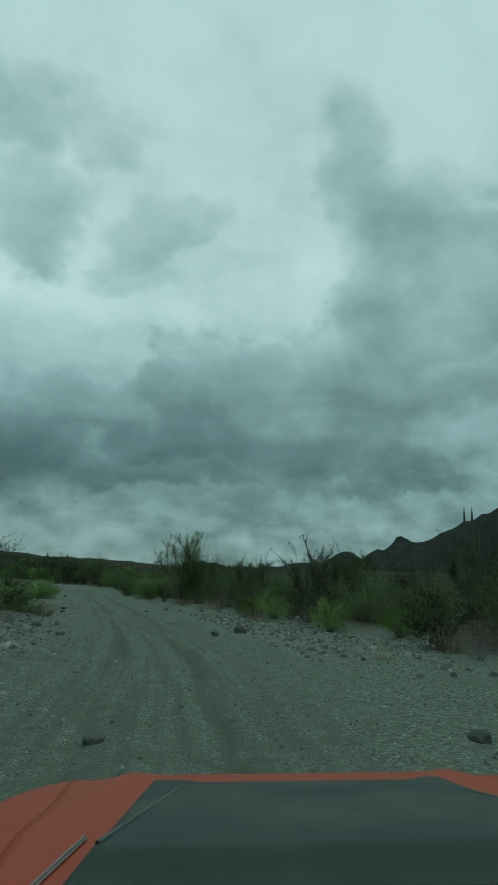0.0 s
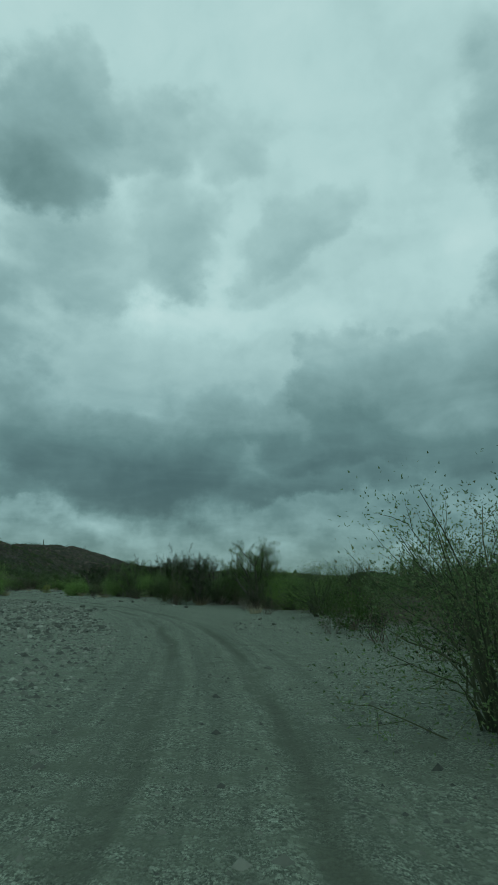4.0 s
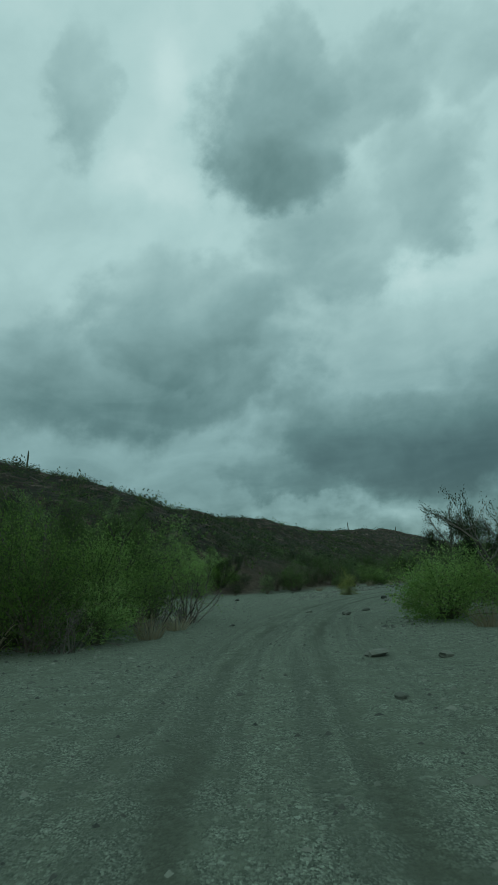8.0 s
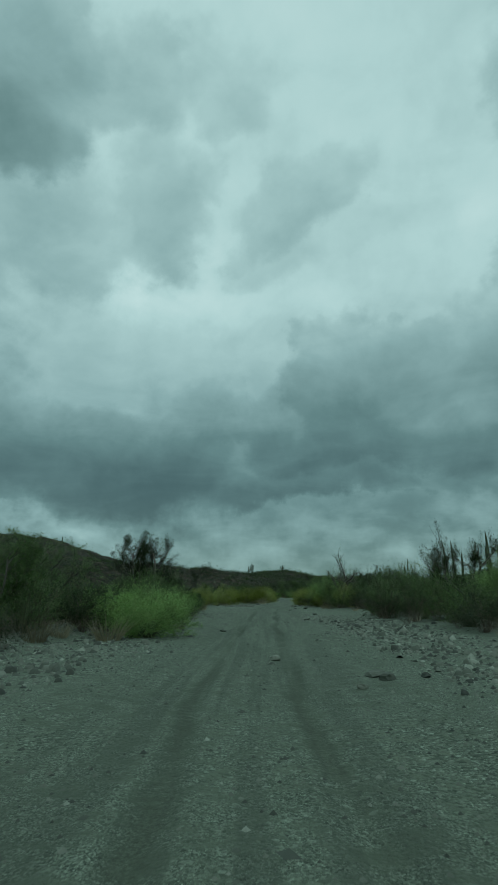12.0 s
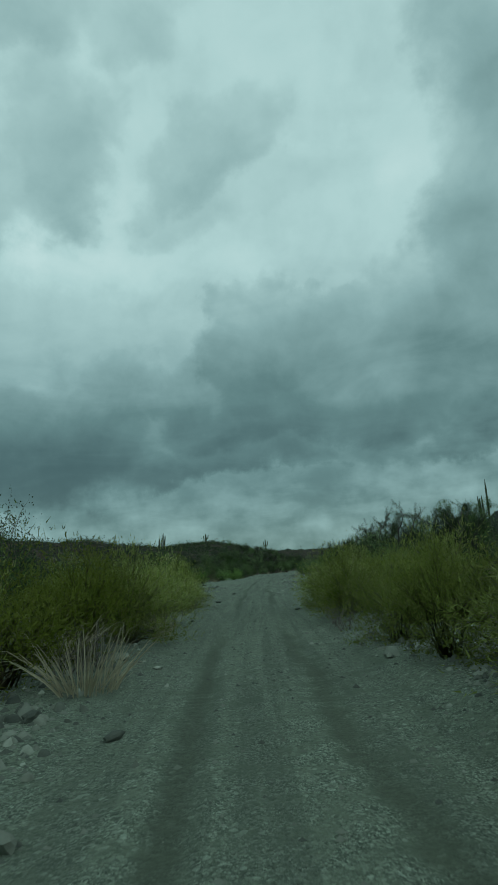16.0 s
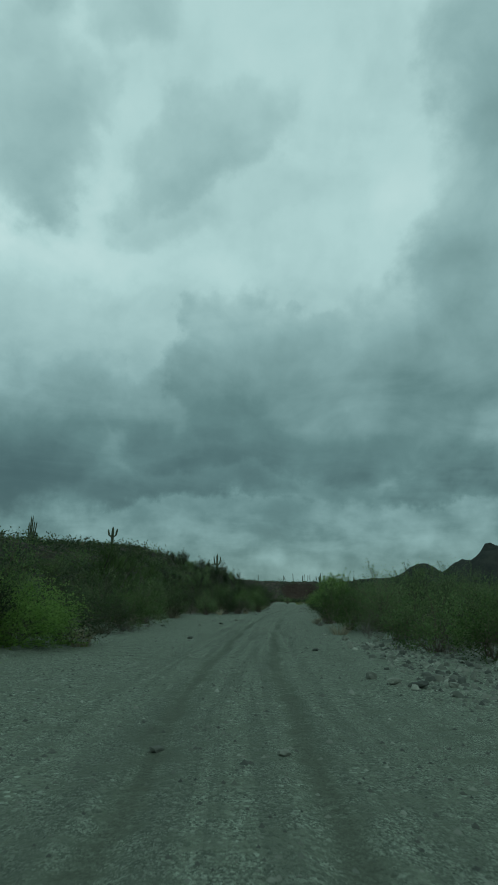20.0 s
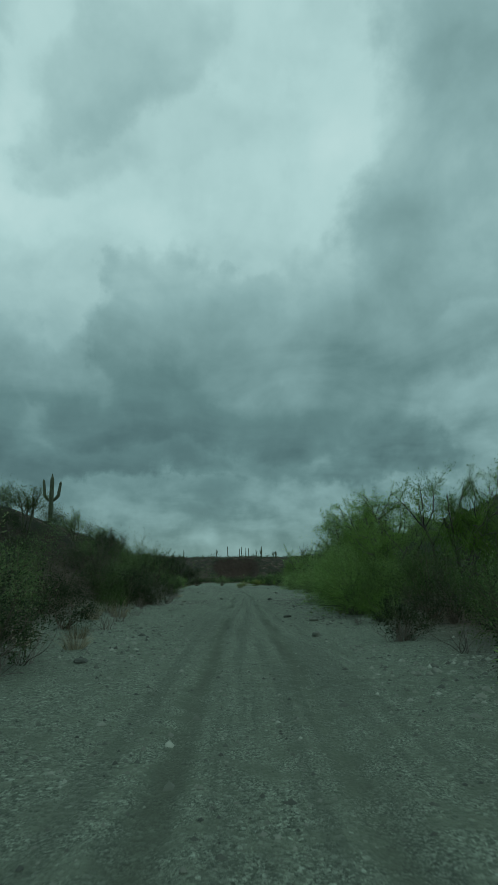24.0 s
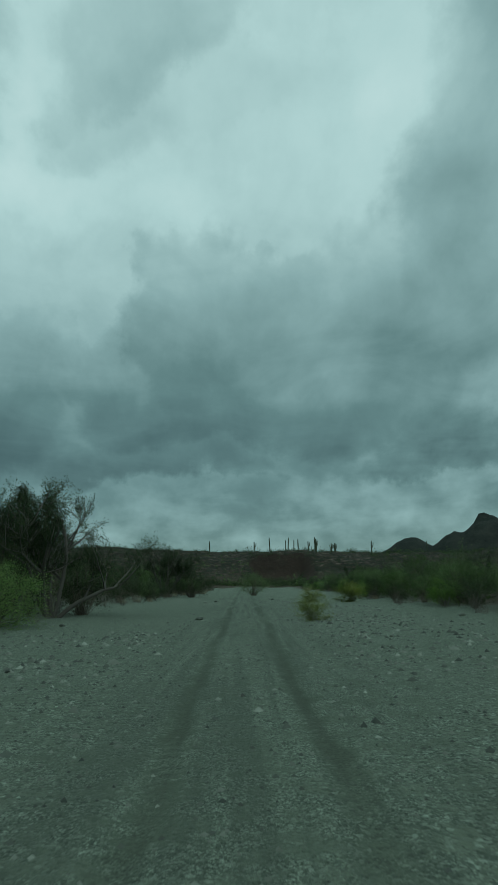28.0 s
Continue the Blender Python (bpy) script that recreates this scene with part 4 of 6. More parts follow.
for k in range(2):
    stock("thicket", (brush("dry_thicket", 66 + k, 1.6, 2.2, 14, "brown twiggy thicket with dull dark leaves", M_DARK, 1500, M_TWIG), 1.6, 2.2))
for k in range(3):
    stock("straw", (tussock("straw_tussock", 70 + k, 0.7, 0.9, 150, M_STRAW, "dry straw-coloured grass tussock"), 0.7, 0.9))
for k in range(3):
    stock("paloverde", (tree("palo_verde", 80 + k, 4.6, 1.0, 4, M_GREEN, M_GREENBARK, 4000, 0.085, 0.040, "palo verde tree with thin green branches and small leaves", bare=0.12), 4.6, 4.4))
for k in range(2):
    stock("sparse", (tree("sparse_tree", 86 + k, 4.4, 0.95, 4, M_DARK, M_BARK, 12000, 0.062, 0.027, "thinly leaved grey-branched tree against the sky", bare=0.30, twigs=7, clumps=3), 4.4, 4.2))
for k in range(2):
    stock("deadtree", (tree("dead_tree", 96 + k, 4.0, 0.8, 3, M_GREEN, M_DEAD, 420, 0.09, 0.035, "grey half-dead tree with twisted limbs and few leaves", bare=0.8, thick=2.1), 4.0, 3.2))
for k in range(2):
    stock("bigtree", (tree("mesquite", 120 + k, 5.4, 1.1, 6, M_BRIGHT, M_BARK, 36000, 0.066, 0.025, "large bright green mesquite with drooping sprays over the gravel", drop=0.45), 5.4, 5.8))
stock("bigtree", (tree("mesquite", 124, 5.2, 1.0, 5, M_GREEN, M_BARK, 32000, 0.064, 0.030, "full grey-green mesquite tree beside the wash", drop=0.3), 5.2, 5.4))
for k in range(2):
    stock("darktree", (tree("mesquite", 126 + k, 5.2, 1.15, 6, M_DARK, M_BARK, 30000, 0.066, 0.030, "dense dark mesquite hung with clumps of mistletoe", drop=0.15, bare=0.05, clumps=4), 5.2, 5.6))
for k in range(2):
    stock("bigwand", (shrub("wand_bush", 130 + k, 3.4, 3.4, 90, M_GREEN, M_GREENBARK, 14000, 0.052, 0.023, "great bush of thin leafy wands leaning over the track", 1.1, 0.05, 0.6), 3.4, 3.4))
for k in range(2):
    stock("bigbroom", (shrub("broom_bush", 140 + k, 2.8, 3.2, 80, M_BRIGHT, M_GREENBARK, 16000, 0.062, 0.022, "tall soft bright green bush hanging over the gravel", 1.0, 0.05, 0.6), 2.8, 3.2))
for k in range(3):
    stock("bigdark", (shrub("creosote_bush", 150 + k, 2.8, 3.2, 48, M_DARK, M_TWIG, 8000, 0.056, 0.034, "tall dark olive creosote bush massed behind the bank", 1.0, 0.12), 2.8, 3.2))
for k in range(3):
    stock("biggreen", (shrub("green_bush", 156 + k, 2.8, 3.2, 48, M_GREEN, M_TWIG, 8000, 0.056, 0.036, "tall full green bush massed behind the bank", 1.0, 0.12), 2.8, 3.2))
for k in range(2):
    stock("bigstraw", (tussock("straw_tussock", 162 + k, 1.4, 1.8, 460, M_STRAW, "great tussock of dry golden grass leaning over the gravel", 0.4), 1.4, 1.8))
for k in range(2):
    stock("round", (shrub("broom_bush", 170 + k, 1.6, 2.2, 60, M_BRIGHT, M_GREENBARK, 15000, 0.058, 0.025, "rounded bright green bush, dense and soft, on the open gravel", 0.9, 0.05, 0.7), 1.6, 2.2))


# ---- the ground: one sheet from the wheel ruts to the horizon ----
def ground_sheet():
    side = np.concatenate([np.arange(0, 2.4, 0.1), np.arange(2.4, 8, 0.3), np.arange(8, 24, 0.8), np.arange(24, 70, 2.5), np.arange(70, 260, 6), 260 * 1.14 ** np.arange(0, 23)])
    fine = np.concatenate([side[side < 260], np.arange(260, 1300, 15), 1300 * 1.14 ** np.arange(0, 11)])
    us = np.concatenate([-side[:0:-1], fine])
    ys = np.concatenate([-90 - 14 * (1.22 ** np.arange(24, 0, -1) - 1), np.arange(-90, -10, 4), np.arange(-10, 560, 1.0), np.arange(560, 900, 4), np.arange(900, 2000, 14), 2000 * 1.06 ** np.arange(0, 15)])
    U, L = np.meshgrid(us, ys)
    near = np.clip(U, -24, 24)
    X, Y = on_track(L, near)
    X = X + (U - near)
    line, lat = L, U
    inside = np.abs(U) > 24
    lat = np.where(inside, np.sign(U) * (24 + np.abs(U - near)), U)
    Z, bed = ground_z(X, Y, line, lat)
    bed = np.where((L > 640) | (L < -80), bed * (np.abs(lat) < 6), bed)
    ny, nx = X.shape
    me = bpy.data.meshes.new("ground")
    me.vertices.add(nx * ny)
    me.vertices.foreach_set("co", np.stack([X, Y, Z], -1).ravel())
    i = np.arange(ny - 1)[:, None] * nx + np.arange(nx - 1)[None, :]
    quads = np.stack([i, i + 1, i + nx + 1, i + nx], -1).reshape(-1, 4)
    me.loops.add(quads.size)
    me.loops.foreach_set("vertex_index", quads.ravel())
    me.polygons.add(len(quads))
    me.polygons.foreach_set("loop_start", np.arange(0, quads.size, 4))
    me.polygons.foreach_set("use_smooth", np.ones(len(quads), bool))
    for name, data in (("lateral", lat), ("bed", bed)):
        me.attributes.new(name, "FLOAT", "POINT").data.foreach_set("value", data.ravel().astype(np.float32))
    me.update()
    me.validate()
    me.materials.append(M_GRAVEL)
    tagged(new("ground", me), "grey gravel wash with wheel ruts, earth banks and scrubby brown hills", "ground", kind="structure")


ground_sheet()

# ---- scrub on the hills, too small and many to count ----
def hill_scrub():
    rng = np.random.default_rng(5)
    n = 32000
    x = np.concatenate([rng.uniform(-260, -75, n // 2), rng.uniform(-168, -72, n - n // 2), rng.uniform(-150, 330, n // 3), rng.uniform(-60, 120, n // 2), rng.uniform(-75, 5, n // 8), rng.uniform(-130, 180, n // 4), rng.uniform(-140, -70, n // 3)])
    y = np.concatenate([rng.uniform(10, 640, n // 2), rng.uniform(20, 330, n - n // 2), rng.uniform(560, 860, n // 3), rng.uniform(0, 560, n // 2), rng.uniform(540, 700, n // 8), rng.uniform(610, 750, n // 4), rng.uniform(325, 530, n // 3)])
    line, u = nearest_track(x, y)
    out = np.maximum(u - np.interp(line, RIGHT_Y, RIGHT_U), -u - np.interp(line, LEFT_Y, LEFT_U))
    keep = out > 5.5
    x, y, oo = x[keep], y[keep], out[keep]
    z, _ = ground_z(x, y)
    for name, mat, pick in (("hill_scrub", M_DARK, 0), ("hill_bushes", M_GREEN, 1)):
        k = (rng.random(len(x)) < (0.62 if pick == 0 else 0.16)) & (value_noise(x, y, 25, 40 + pick) > -0.55)
        px, py, pz = x[k], y[k], z[k]
        m, q = len(px), 24
        size = rng.uniform(0.35, 1.0, (m, 1)) ** 1.3 * (1 + 0.9 * (rng.random((m, 1)) < 0.22)) * np.where(py > 560, 1.4, 1.0)[:, None] * (1.1 + 0.5 * step01(-oo[k], -26, -8))[:, None]
        d = rng.normal(0, 1, (m, q, 3))
        d /= np.linalg.norm(d, axis=2, keepdims=True)
        d[:, :, 2] = np.abs(d[:, :, 2])
        c = np.stack([px, py, pz - 0.08 * size[:, 0]], 1)[:, None, :] + d * (size * rng.uniform(0.22, 0.88, (m, q)))[:, :, None] * (1.0, 1.0, 1.15)
        sh = Shape()
        sh.leaves(rng, c.reshape(-1, 3), d.reshape(-1, 3), 0.08 + 0.16 * np.repeat(size, q, 0), 0.06 + 0.12 * np.repeat(size, q, 0), 0.8, d.reshape(-1, 3))
        tagged(new(name, sh.mesh(name, mat)), "dark desert scrub scattered over the hillsides", "scrub", kind="stuff")


hill_scrub()


# ---- loose stones of the wash bed ----
def stone_mesh(rng, sub=0):
    """A rounded, uneven pebble of unit size: its vertices and faces."""
    bm = bmesh.new()
    bmesh.ops.create_icosphere(bm, subdivisions=1 + sub, radius=0.5)
    co = np.array([v.co[:] for v in bm.verts])
    fs = [tuple(v.index for v in f.verts) for f in bm.faces]
    bm.free()
    co = np.sign(co) * np.abs(co * 2) ** 0.8 * 0.5 * (1 + rng.normal(0, 0.13, (len(co), 1))) * (rng.uniform(0.8, 1.25), rng.uniform(0.7, 1.1), rng.uniform(0.45, 0.7))
    return co, fs


def cobble_bar(line, u):
    """How much a place belongs to one of the bars of coarse cobbles beside the track."""
    bar = np.zeros_like(line)
    for y0, y1, u0, u1 in ((72, 112, -9, -2.5), (150, 176, -7, -2.2), (176, 200, -9, -3), (176, 205, 3, 8), (232, 258, -6, -1.8), (232, 258, 1.8, 6), (268, 304, 3, 9), (270, 300, -8, -3.5), (318, 345, 3, 9), (10, 34, 3, 8), (10, 26, -6, -2.5)):
        bar = np.maximum(bar, step01(line, y0, y0 + 5) * (1 - step01(line, y1 - 5, y1)) * step01(u, u0, u0 + 1) * (1 - step01(u, u1 - 1, u1)))
    return bar


def gravel_stuff():
    rng = np.random.default_rng(9)
    octa = np.array([(1, 0, 0), (0, 1, 0), (-1, 0, 0), (0, -1, 0), (0, 0, 1)], float) * 0.5
    faces = ((0, 1, 4), (1, 2, 4), (2, 3, 4), (3, 0, 4))
    n = 270000
    line = rng.uniform(2, 545, n)
    u = rng.normal(0, 4.2, n)
    keep = (np.abs(np.abs(u) - 0.8) > 0.28) | (rng.random(n) < 0.15)
    line, u = line[keep], u[keep]
    x, y = on_track(line, u)
    z, bed = ground_z(x, y, line, u)
    dens = 0.5 + 0.5 * value_noise(x, y, 3.5, 60)
    keep = (bed > 0.25) & (rng.random(len(x)) < np.maximum(dens * 0.9 + 0.15, cobble_bar(line, u)))
    x, y, z = x[keep], y[keep], z[keep]
    m = len(x)
    bar = step01(value_noise(x, y, 11, 61) + 0.6 * value_noise(x, y, 4, 62), 0.0, 0.6) * step01(np.abs(u[keep]), 1.4, 3.0)
    bar = np.maximum(bar, cobble_bar(line[keep], u[keep]))
    size = 0.024 + 0.055 * rng.random(m) ** 2.2 + 0.13 * bar * rng.random(m) ** 1.6 + 0.10 * (rng.random(m) < 0.03) * rng.random(m)
    rot = rng.uniform(0, 2 * math.pi, m)
    v = octa[None] * (1 + rng.normal(0, 0.18, (m, 5, 3))) * size[:, None, None] * np.array((1.2, 0.9, 0.75))
    vx = v[:, :, 0] * np.cos(rot)[:, None] - v[:, :, 1] * np.sin(rot)[:, None] + x[:, None]
    vy = v[:, :, 0] * np.sin(rot)[:, None] + v[:, :, 1] * np.cos(rot)[:, None] + y[:, None]
    vz = v[:, :, 2] + z[:, None] - 0.004
    co = np.stack([vx, vy, vz], -1).reshape(-1, 3)
    tri = (np.arange(m)[:, None, None] * 5 + np.array(faces)[None]).reshape(-1, 3)
    me = bpy.data.meshes.new("loose_gravel")
    me.vertices.add(len(co))
    me.vertices.foreach_set("co", co.ravel())
    me.loops.add(tri.size)
    me.loops.foreach_set("vertex_index", tri.ravel())
    me.polygons.add(len(tri))
    me.polygons.foreach_set("loop_start", np.arange(0, tri.size, 3))
    me.update()
    me.materials.append(M_STONE)
    tagged(new("loose_gravel", me), "loose grey pebbles and cobbles strewn over the wash bed", "gravel", kind="stuff")


gravel_stuff()


def cobbles():
    """Angular cobbles heaped on the bars beside the track."""
    rng = np.random.default_rng(19)
    n = 110000
    line, u = rng.uniform(6, 350, n), rng.uniform(-9, 9, n)
    keep = rng.random(n) < cobble_bar(line, u) * (0.35 + 0.65 * step01(value_noise(line, u, 2.5, 63), -0.3, 0.4))
    line, u = line[keep], u[keep]
    x, y = on_track(line, u)
    z, bed = ground_z(x, y, line, u)
    m = len(x)
    size = 0.05 + 0.20 * rng.random(m) ** 2.6
    a = np.arange(6) * math.pi / 3
    ring = np.stack([np.cos(a) * 0.5, np.sin(a) * 0.5, np.zeros(6)], 1)
    form = np.concatenate([ring, ring * 0.62 + (0, 0, 0.38), [(0, 0, 0.46)]])
    v = form[None] * (1 + rng.normal(0, 0.14, (m, 13, 3))) * size[:, None, None] * np.stack([rng.uniform(0.9, 1.5, m), rng.uniform(0.7, 1.0, m), rng.uniform(0.7, 1.3, m)], 1)[:, None, :]
    v[:, :, 2] += v[:, :, 0] * rng.normal(0, 0.22, (m, 1))
    t = rng.uniform(0, 2 * math.pi, m)[:, None]
    co = np.stack([v[:, :, 0] * np.cos(t) - v[:, :, 1] * np.sin(t) + x[:, None], v[:, :, 0] * np.sin(t) + v[:, :, 1] * np.cos(t) + y[:, None], v[:, :, 2] + z[:, None] - 0.06 * size[:, None]], -1).reshape(-1, 3)
    tri = [(k, (k + 1) % 6, 6 + (k + 1) % 6) for k in range(6)] + [(k, 6 + (k + 1) % 6, 6 + k) for k in range(6)] + [(6 + k, 6 + (k + 1) % 6, 12) for k in range(6)]
    faces = (np.arange(m)[:, None, None] * 13 + np.array(tri)[None]).reshape(-1, 3)
    me = bpy.data.meshes.new("cobbles")
    me.vertices.add(len(co))
    me.vertices.foreach_set("co", co.ravel())
    me.loops.add(faces.size)
    me.loops.foreach_set("vertex_index", faces.ravel())
    me.polygons.add(len(faces))
    me.polygons.foreach_set("loop_start", np.arange(0, faces.size, 3))
    me.update()
    me.materials.append(M_STONE)
    tagged(new("cobbles", me), "angular grey cobbles heaped in bars beside the track", "gravel", kind="stuff")


cobbles()

ROCKS = []
_r = np.random.default_rng(12)
for _i in range(6):
    _co, _fs = stone_mesh(_r, 1)
    ROCKS.append(mesh_from("rock", _co, _fs, M_STONE, False))


def rock(x, y, size, label="grey river rock lying on the gravel"):
    z = float(ground_z(np.array([x]), np.array([y]))[0][0])
    ob = new("rock", ROCKS[random.randrange(6)])
    ob.matrix_basis = pose(x, y, z + size * 0.14, random.uniform(-12, 12), random.uniform(-12, 12), random.uniform(0, 360)) @ Matrix.Diagonal((size, size * random.uniform(0.75, 1.1), size * random.uniform(0.8, 1.1), 1))
    return tagged(ob, label, "rock", "rocks in the wash")


# ---- rocks that stand out
rock(-0.8, 6.4, 0.22)
rock(-56.6, 199.8, 0.95, "flat pale grey boulder at the foot of the bank")
rock(-55.5, 199.4, 0.7)
rock(3.5, 6.6, 0.30)
rock(-3.5, 17.8, 0.31)
rock(1.2, 19.4, 0.34)
rock(2.1, 20.1, 0.47)
rock(-10.8, 79.4, 0.23)
rock(-11.8, 82.1, 0.26)
rock(-25.7, 92.8, 0.40)
rock(-23.7, 90.5, 0.35)
rock(-22.8, 89.9, 0.26)
rock(-32.7, 98.5, 0.42)
rock(-31.8, 99.2, 0.33)
rock(-26.6, 104.1, 0.26)
rock(-20.6, 97.0, 0.29)
rock(-19.0, 94.8, 0.27)
rock(-29.4, 105.7, 0.23)
rock(-40.7, 119.4, 0.26)
rock(-40.0, 116.2, 0.15)
rock(-50.8, 129.7, 0.24)
rock(-48.3, 128.6, 0.34, "pale angular boulder lying beside the wheel rut")
rock(-48.6, 129.3, 0.19)
rock(-63.1, 161.6, 0.43)
rock(-62.8, 162.8, 0.26)
rock(-63.4, 183.8, 0.29)
rock(-61.2, 181.3, 0.31)
rock(-61.0, 180.8, 0.30)
rock(-61.5, 180.0, 0.17)
rock(-68.9, 221.2, 0.17)
rock(-67.3, 224.4, 0.15)
rock(-65.6, 224.6, 0.24)
rock(-71.7, 225.4, 0.25)
rock(-71.8, 269.9, 0.18)
rock(-68.0, 277.0, 0.24)
rock(-65.8, 275.2, 0.28)
rock(-62.6, 304.9, 0.37)
rock(-66.2, 308.5, 0.21)
rock(-68.4, 326.5, 0.14)
rock(-64.5, 331.9, 0.28)
rock(-64.3, 331.1, 0.29)
rock(-64.0, 330.7, 0.30)
rock(-67.1, 326.3, 0.14)
rock(-65.0, 361.9, 0.21)
rock(-48.6, 431.6, 0.09)
rock(-29.8, 493.5, 0.60)
rock(-43.5, 481.3, 0.14)
rock(-72.2, 248.7, 0.27)
rock(-71.0, 247.8, 0.20)
rock(-72.8, 240.2, 0.27)
rock(-66.7, 239.7, 0.28)

# ---- plants that stand out, in the order in which the track passes them ----
plant("dark", -8.7, 31.3, 1.4, 2.6)
plant("straw", -7.0, 28.5, 0.7, 1.4)
plant("brush", -6.8, 26.9, 0.9, 2.2)
plant("thicket", -7.8, 25.5, 1.0, 2.4)
plant("green", -10.0, 34.0, 1.3, 2.6)
plant("round", -11.2, 48.2, 1.6, 2.5)
plant("brush", -16.5, 51.5, 0.7, 1.6)
plant("broom", 8.6, 26.0, 1.3, 1.8)
plant("straw", 5.0, 13.9, 0.35, 0.5)
plant("deadtree", 6.3, 28.3, 4.2, 3.2, 40, 0)
plant("bigtree", 9.1, 29.4, 3.2, 3.8, 0, 2)
plant("bigdark", 8.0, 31.0, 2.6, 3.2)
plant("bigdark", 11.6, 27.4, 2.7, 3.2)
plant("green", 10.1, 22.9, 1.8, 2.0)
plant("bigdark", 13.6, 25.4, 2.4, 3.0)
plant("sparse", 7.2, 27.6, 3.2, 3.0, 0, 1)
plant("brush", 3.8, 37.2, 1.5, 2.6)
plant("brush", 2.6, 38.8, 1.2, 2.2)
plant("broom", 5.0, 33.6, 1.5, 2.2)
plant("bigtree", 0.4, 47.2, 5.6, 4.4, 20, 2)
plant("bigwand", 1.1, 46.8, 4.8, 3.8, 0, 0)
plant("bigwand", 3.0, 45.6, 3.8, 3.2)
plant("sparse", 4.8, 42.6, 3.6, 3.2)
plant("bigwand", -6.0, 63.5, 2.8, 3.4)
plant("bigbroom", -3.0, 56.2, 2.2, 3.2)
plant("sparse", -19.6, 100.7, 3.7, 4.2, 10, 0)
plant("sparse", -21.6, 104.4, 4.0, 4.4, 70, 1)
plant("sparse", -25.2, 113.7, 4.6, 4.4, 130, 1)
plant("sparse", -29.8, 122.8, 4.4, 4.2, 30, 0)
plant("biggreen", -23.6, 107.0, 2.8, 3.6)
plant("biggreen", -21.4, 100.0, 2.7, 3.4)
plant("bigbroom", -28.8, 115.4, 2.6, 3.8)
plant("bigtree", -14.2, 95.6, 4.4, 4.8, 10, 2)
plant("bigbroom", -11.6, 92.4, 2.4, 3.8)
plant("bigbroom", -9.2, 89.4, 2.2, 3.4)
plant("bigwand", -7.4, 88.0, 3.0, 3.4)
plant("sparse", -35.8, 131.0, 4.4, 4.0)
plant("bigtree", -32.6, 118.8, 4.0, 4.4, 70, 2)
plant("bigbroom", -34.4, 119.6, 2.4, 3.6)
plant("sparse", -42.0, 128.8, 3.7, 4.0)
plant("round", -43.6, 126.6, 2.0, 3.2)
plant("brush", -52.4, 124.2, 1.6, 3.6)
plant("brush", -50.8, 121.2, 1.3, 3.0)
plant("bigtree", -55.4, 121.0, 4.2, 5.6, 0, 2)
plant("bigbroom", -51.4, 119.4, 3.2, 4.2)
plant("bigbroom", -50.8, 116.6, 3.4, 4.0)
plant("bigtree", -52.6, 117.6, 4.4, 4.8, 30, 2)
plant("bigtree", -53.2, 121.4, 4.0, 4.4, 80, 2)
plant("brush", -51.6, 123.3, 1.7, 2.6)
plant("brush", -48.9, 117.1, 1.2, 2.2)
plant("thicket", -49.4, 114.4, 1.2, 2.4)
plant("sparse", -48.0, 140.5, 4.6, 4.4)
plant("bigbroom", -53.4, 123.0, 3.4, 4.4)
plant("bigtree", -55.5, 113.6, 4.8, 6.0, 70, 0)
plant("bigbroom", -52.8, 113.4, 2.8, 4.2)
plant("bigtree", -52.5, 107.0, 5.0, 5.6, 150, 2)
plant("bigwand", -61.0, 126.0, 3.2, 4.4)
plant("biggreen", -52.6, 117.6, 2.4, 3.6)
plant("brush", -49.8, 117.2, 1.1, 2.0)
plant("straw", -50.2, 115.6, 1.0, 1.4)
plant("yellow", -58.7, 146.0, 1.75, 1.4)
plant("bigtree", -75.4, 141.6, 5.6, 7.0, 0, 2)
plant("bigtree", -71.9, 143.6, 4.2, 4.8, 90, 0)
for _k in range(11):
    _x, _y = on_track(134 + 3.8 * _k, -float(np.interp(134 + 3.8 * _k, LEFT_Y, LEFT_U)) - 1.2 - 1.9 * (_k % 3))
    plant(("biggreen", "bigbroom", "biggreen", "bigdark")[_k % 4], float(_x), float(_y), 2.1 + 0.35 * (_k % 3), 3.0 + 0.4 * (_k % 2), 37 * _k, _k)
plant("bigstraw", -52.4, 150.6, 1.9, 2.6)
plant("bigstraw", -51.0, 148.6, 1.8, 2.6)
plant("thicket", -50.4, 152.0, 1.8, 3.0)
plant("sparse", -50.6, 151.5, 4.4, 4.0)
plant("bigstraw", -51.6, 146.2, 1.2, 2.0)
plant("bigwand", -56.6, 165.0, 3.4, 3.4, 50, 1)
plant("bigwand", -56.2, 161.8, 3.2, 3.6, 0, 0)
plant("bigwand", -55.4, 164.6, 3.3, 3.8, 0, 1)
plant("bigwand", -54.0, 160.0, 3.0, 3.6, 120, 0)
plant("brush", -56.4, 160.2, 1.7, 2.2)
plant("sparse", -52.0, 165.6, 5.6, 5.2, 0, 0)
plant("brush", -55.6, 155.4, 2.0, 2.4)
plant("bigwand", -54.6, 157.6, 2.8, 3.0, 60, 1)
plant("bigstraw", -53.3, 150.2, 1.6, 2.2)
plant("bigstraw", -52.6, 148.4, 1.5, 2.2)
plant("bigstraw", -54.0, 152.0, 1.5, 2.0)
plant("darktree", -76.4, 212.6, 5.7, 6.6, 0, 0)
plant("bigtree", -76.6, 191.4, 3.7, 5.2, 140, 2)
plant("bigtree", -78.4, 199.0, 4.2, 5.4, 230, 2)
plant("biggreen", -75.0, 184.4, 3.2, 4.2)
plant("straw", -66.6, 167.9, 0.8, 1.2)
plant("straw", -58.2, 172.9, 0.9, 1.4)
plant("broom", -68.6, 170.2, 1.3, 2.0)
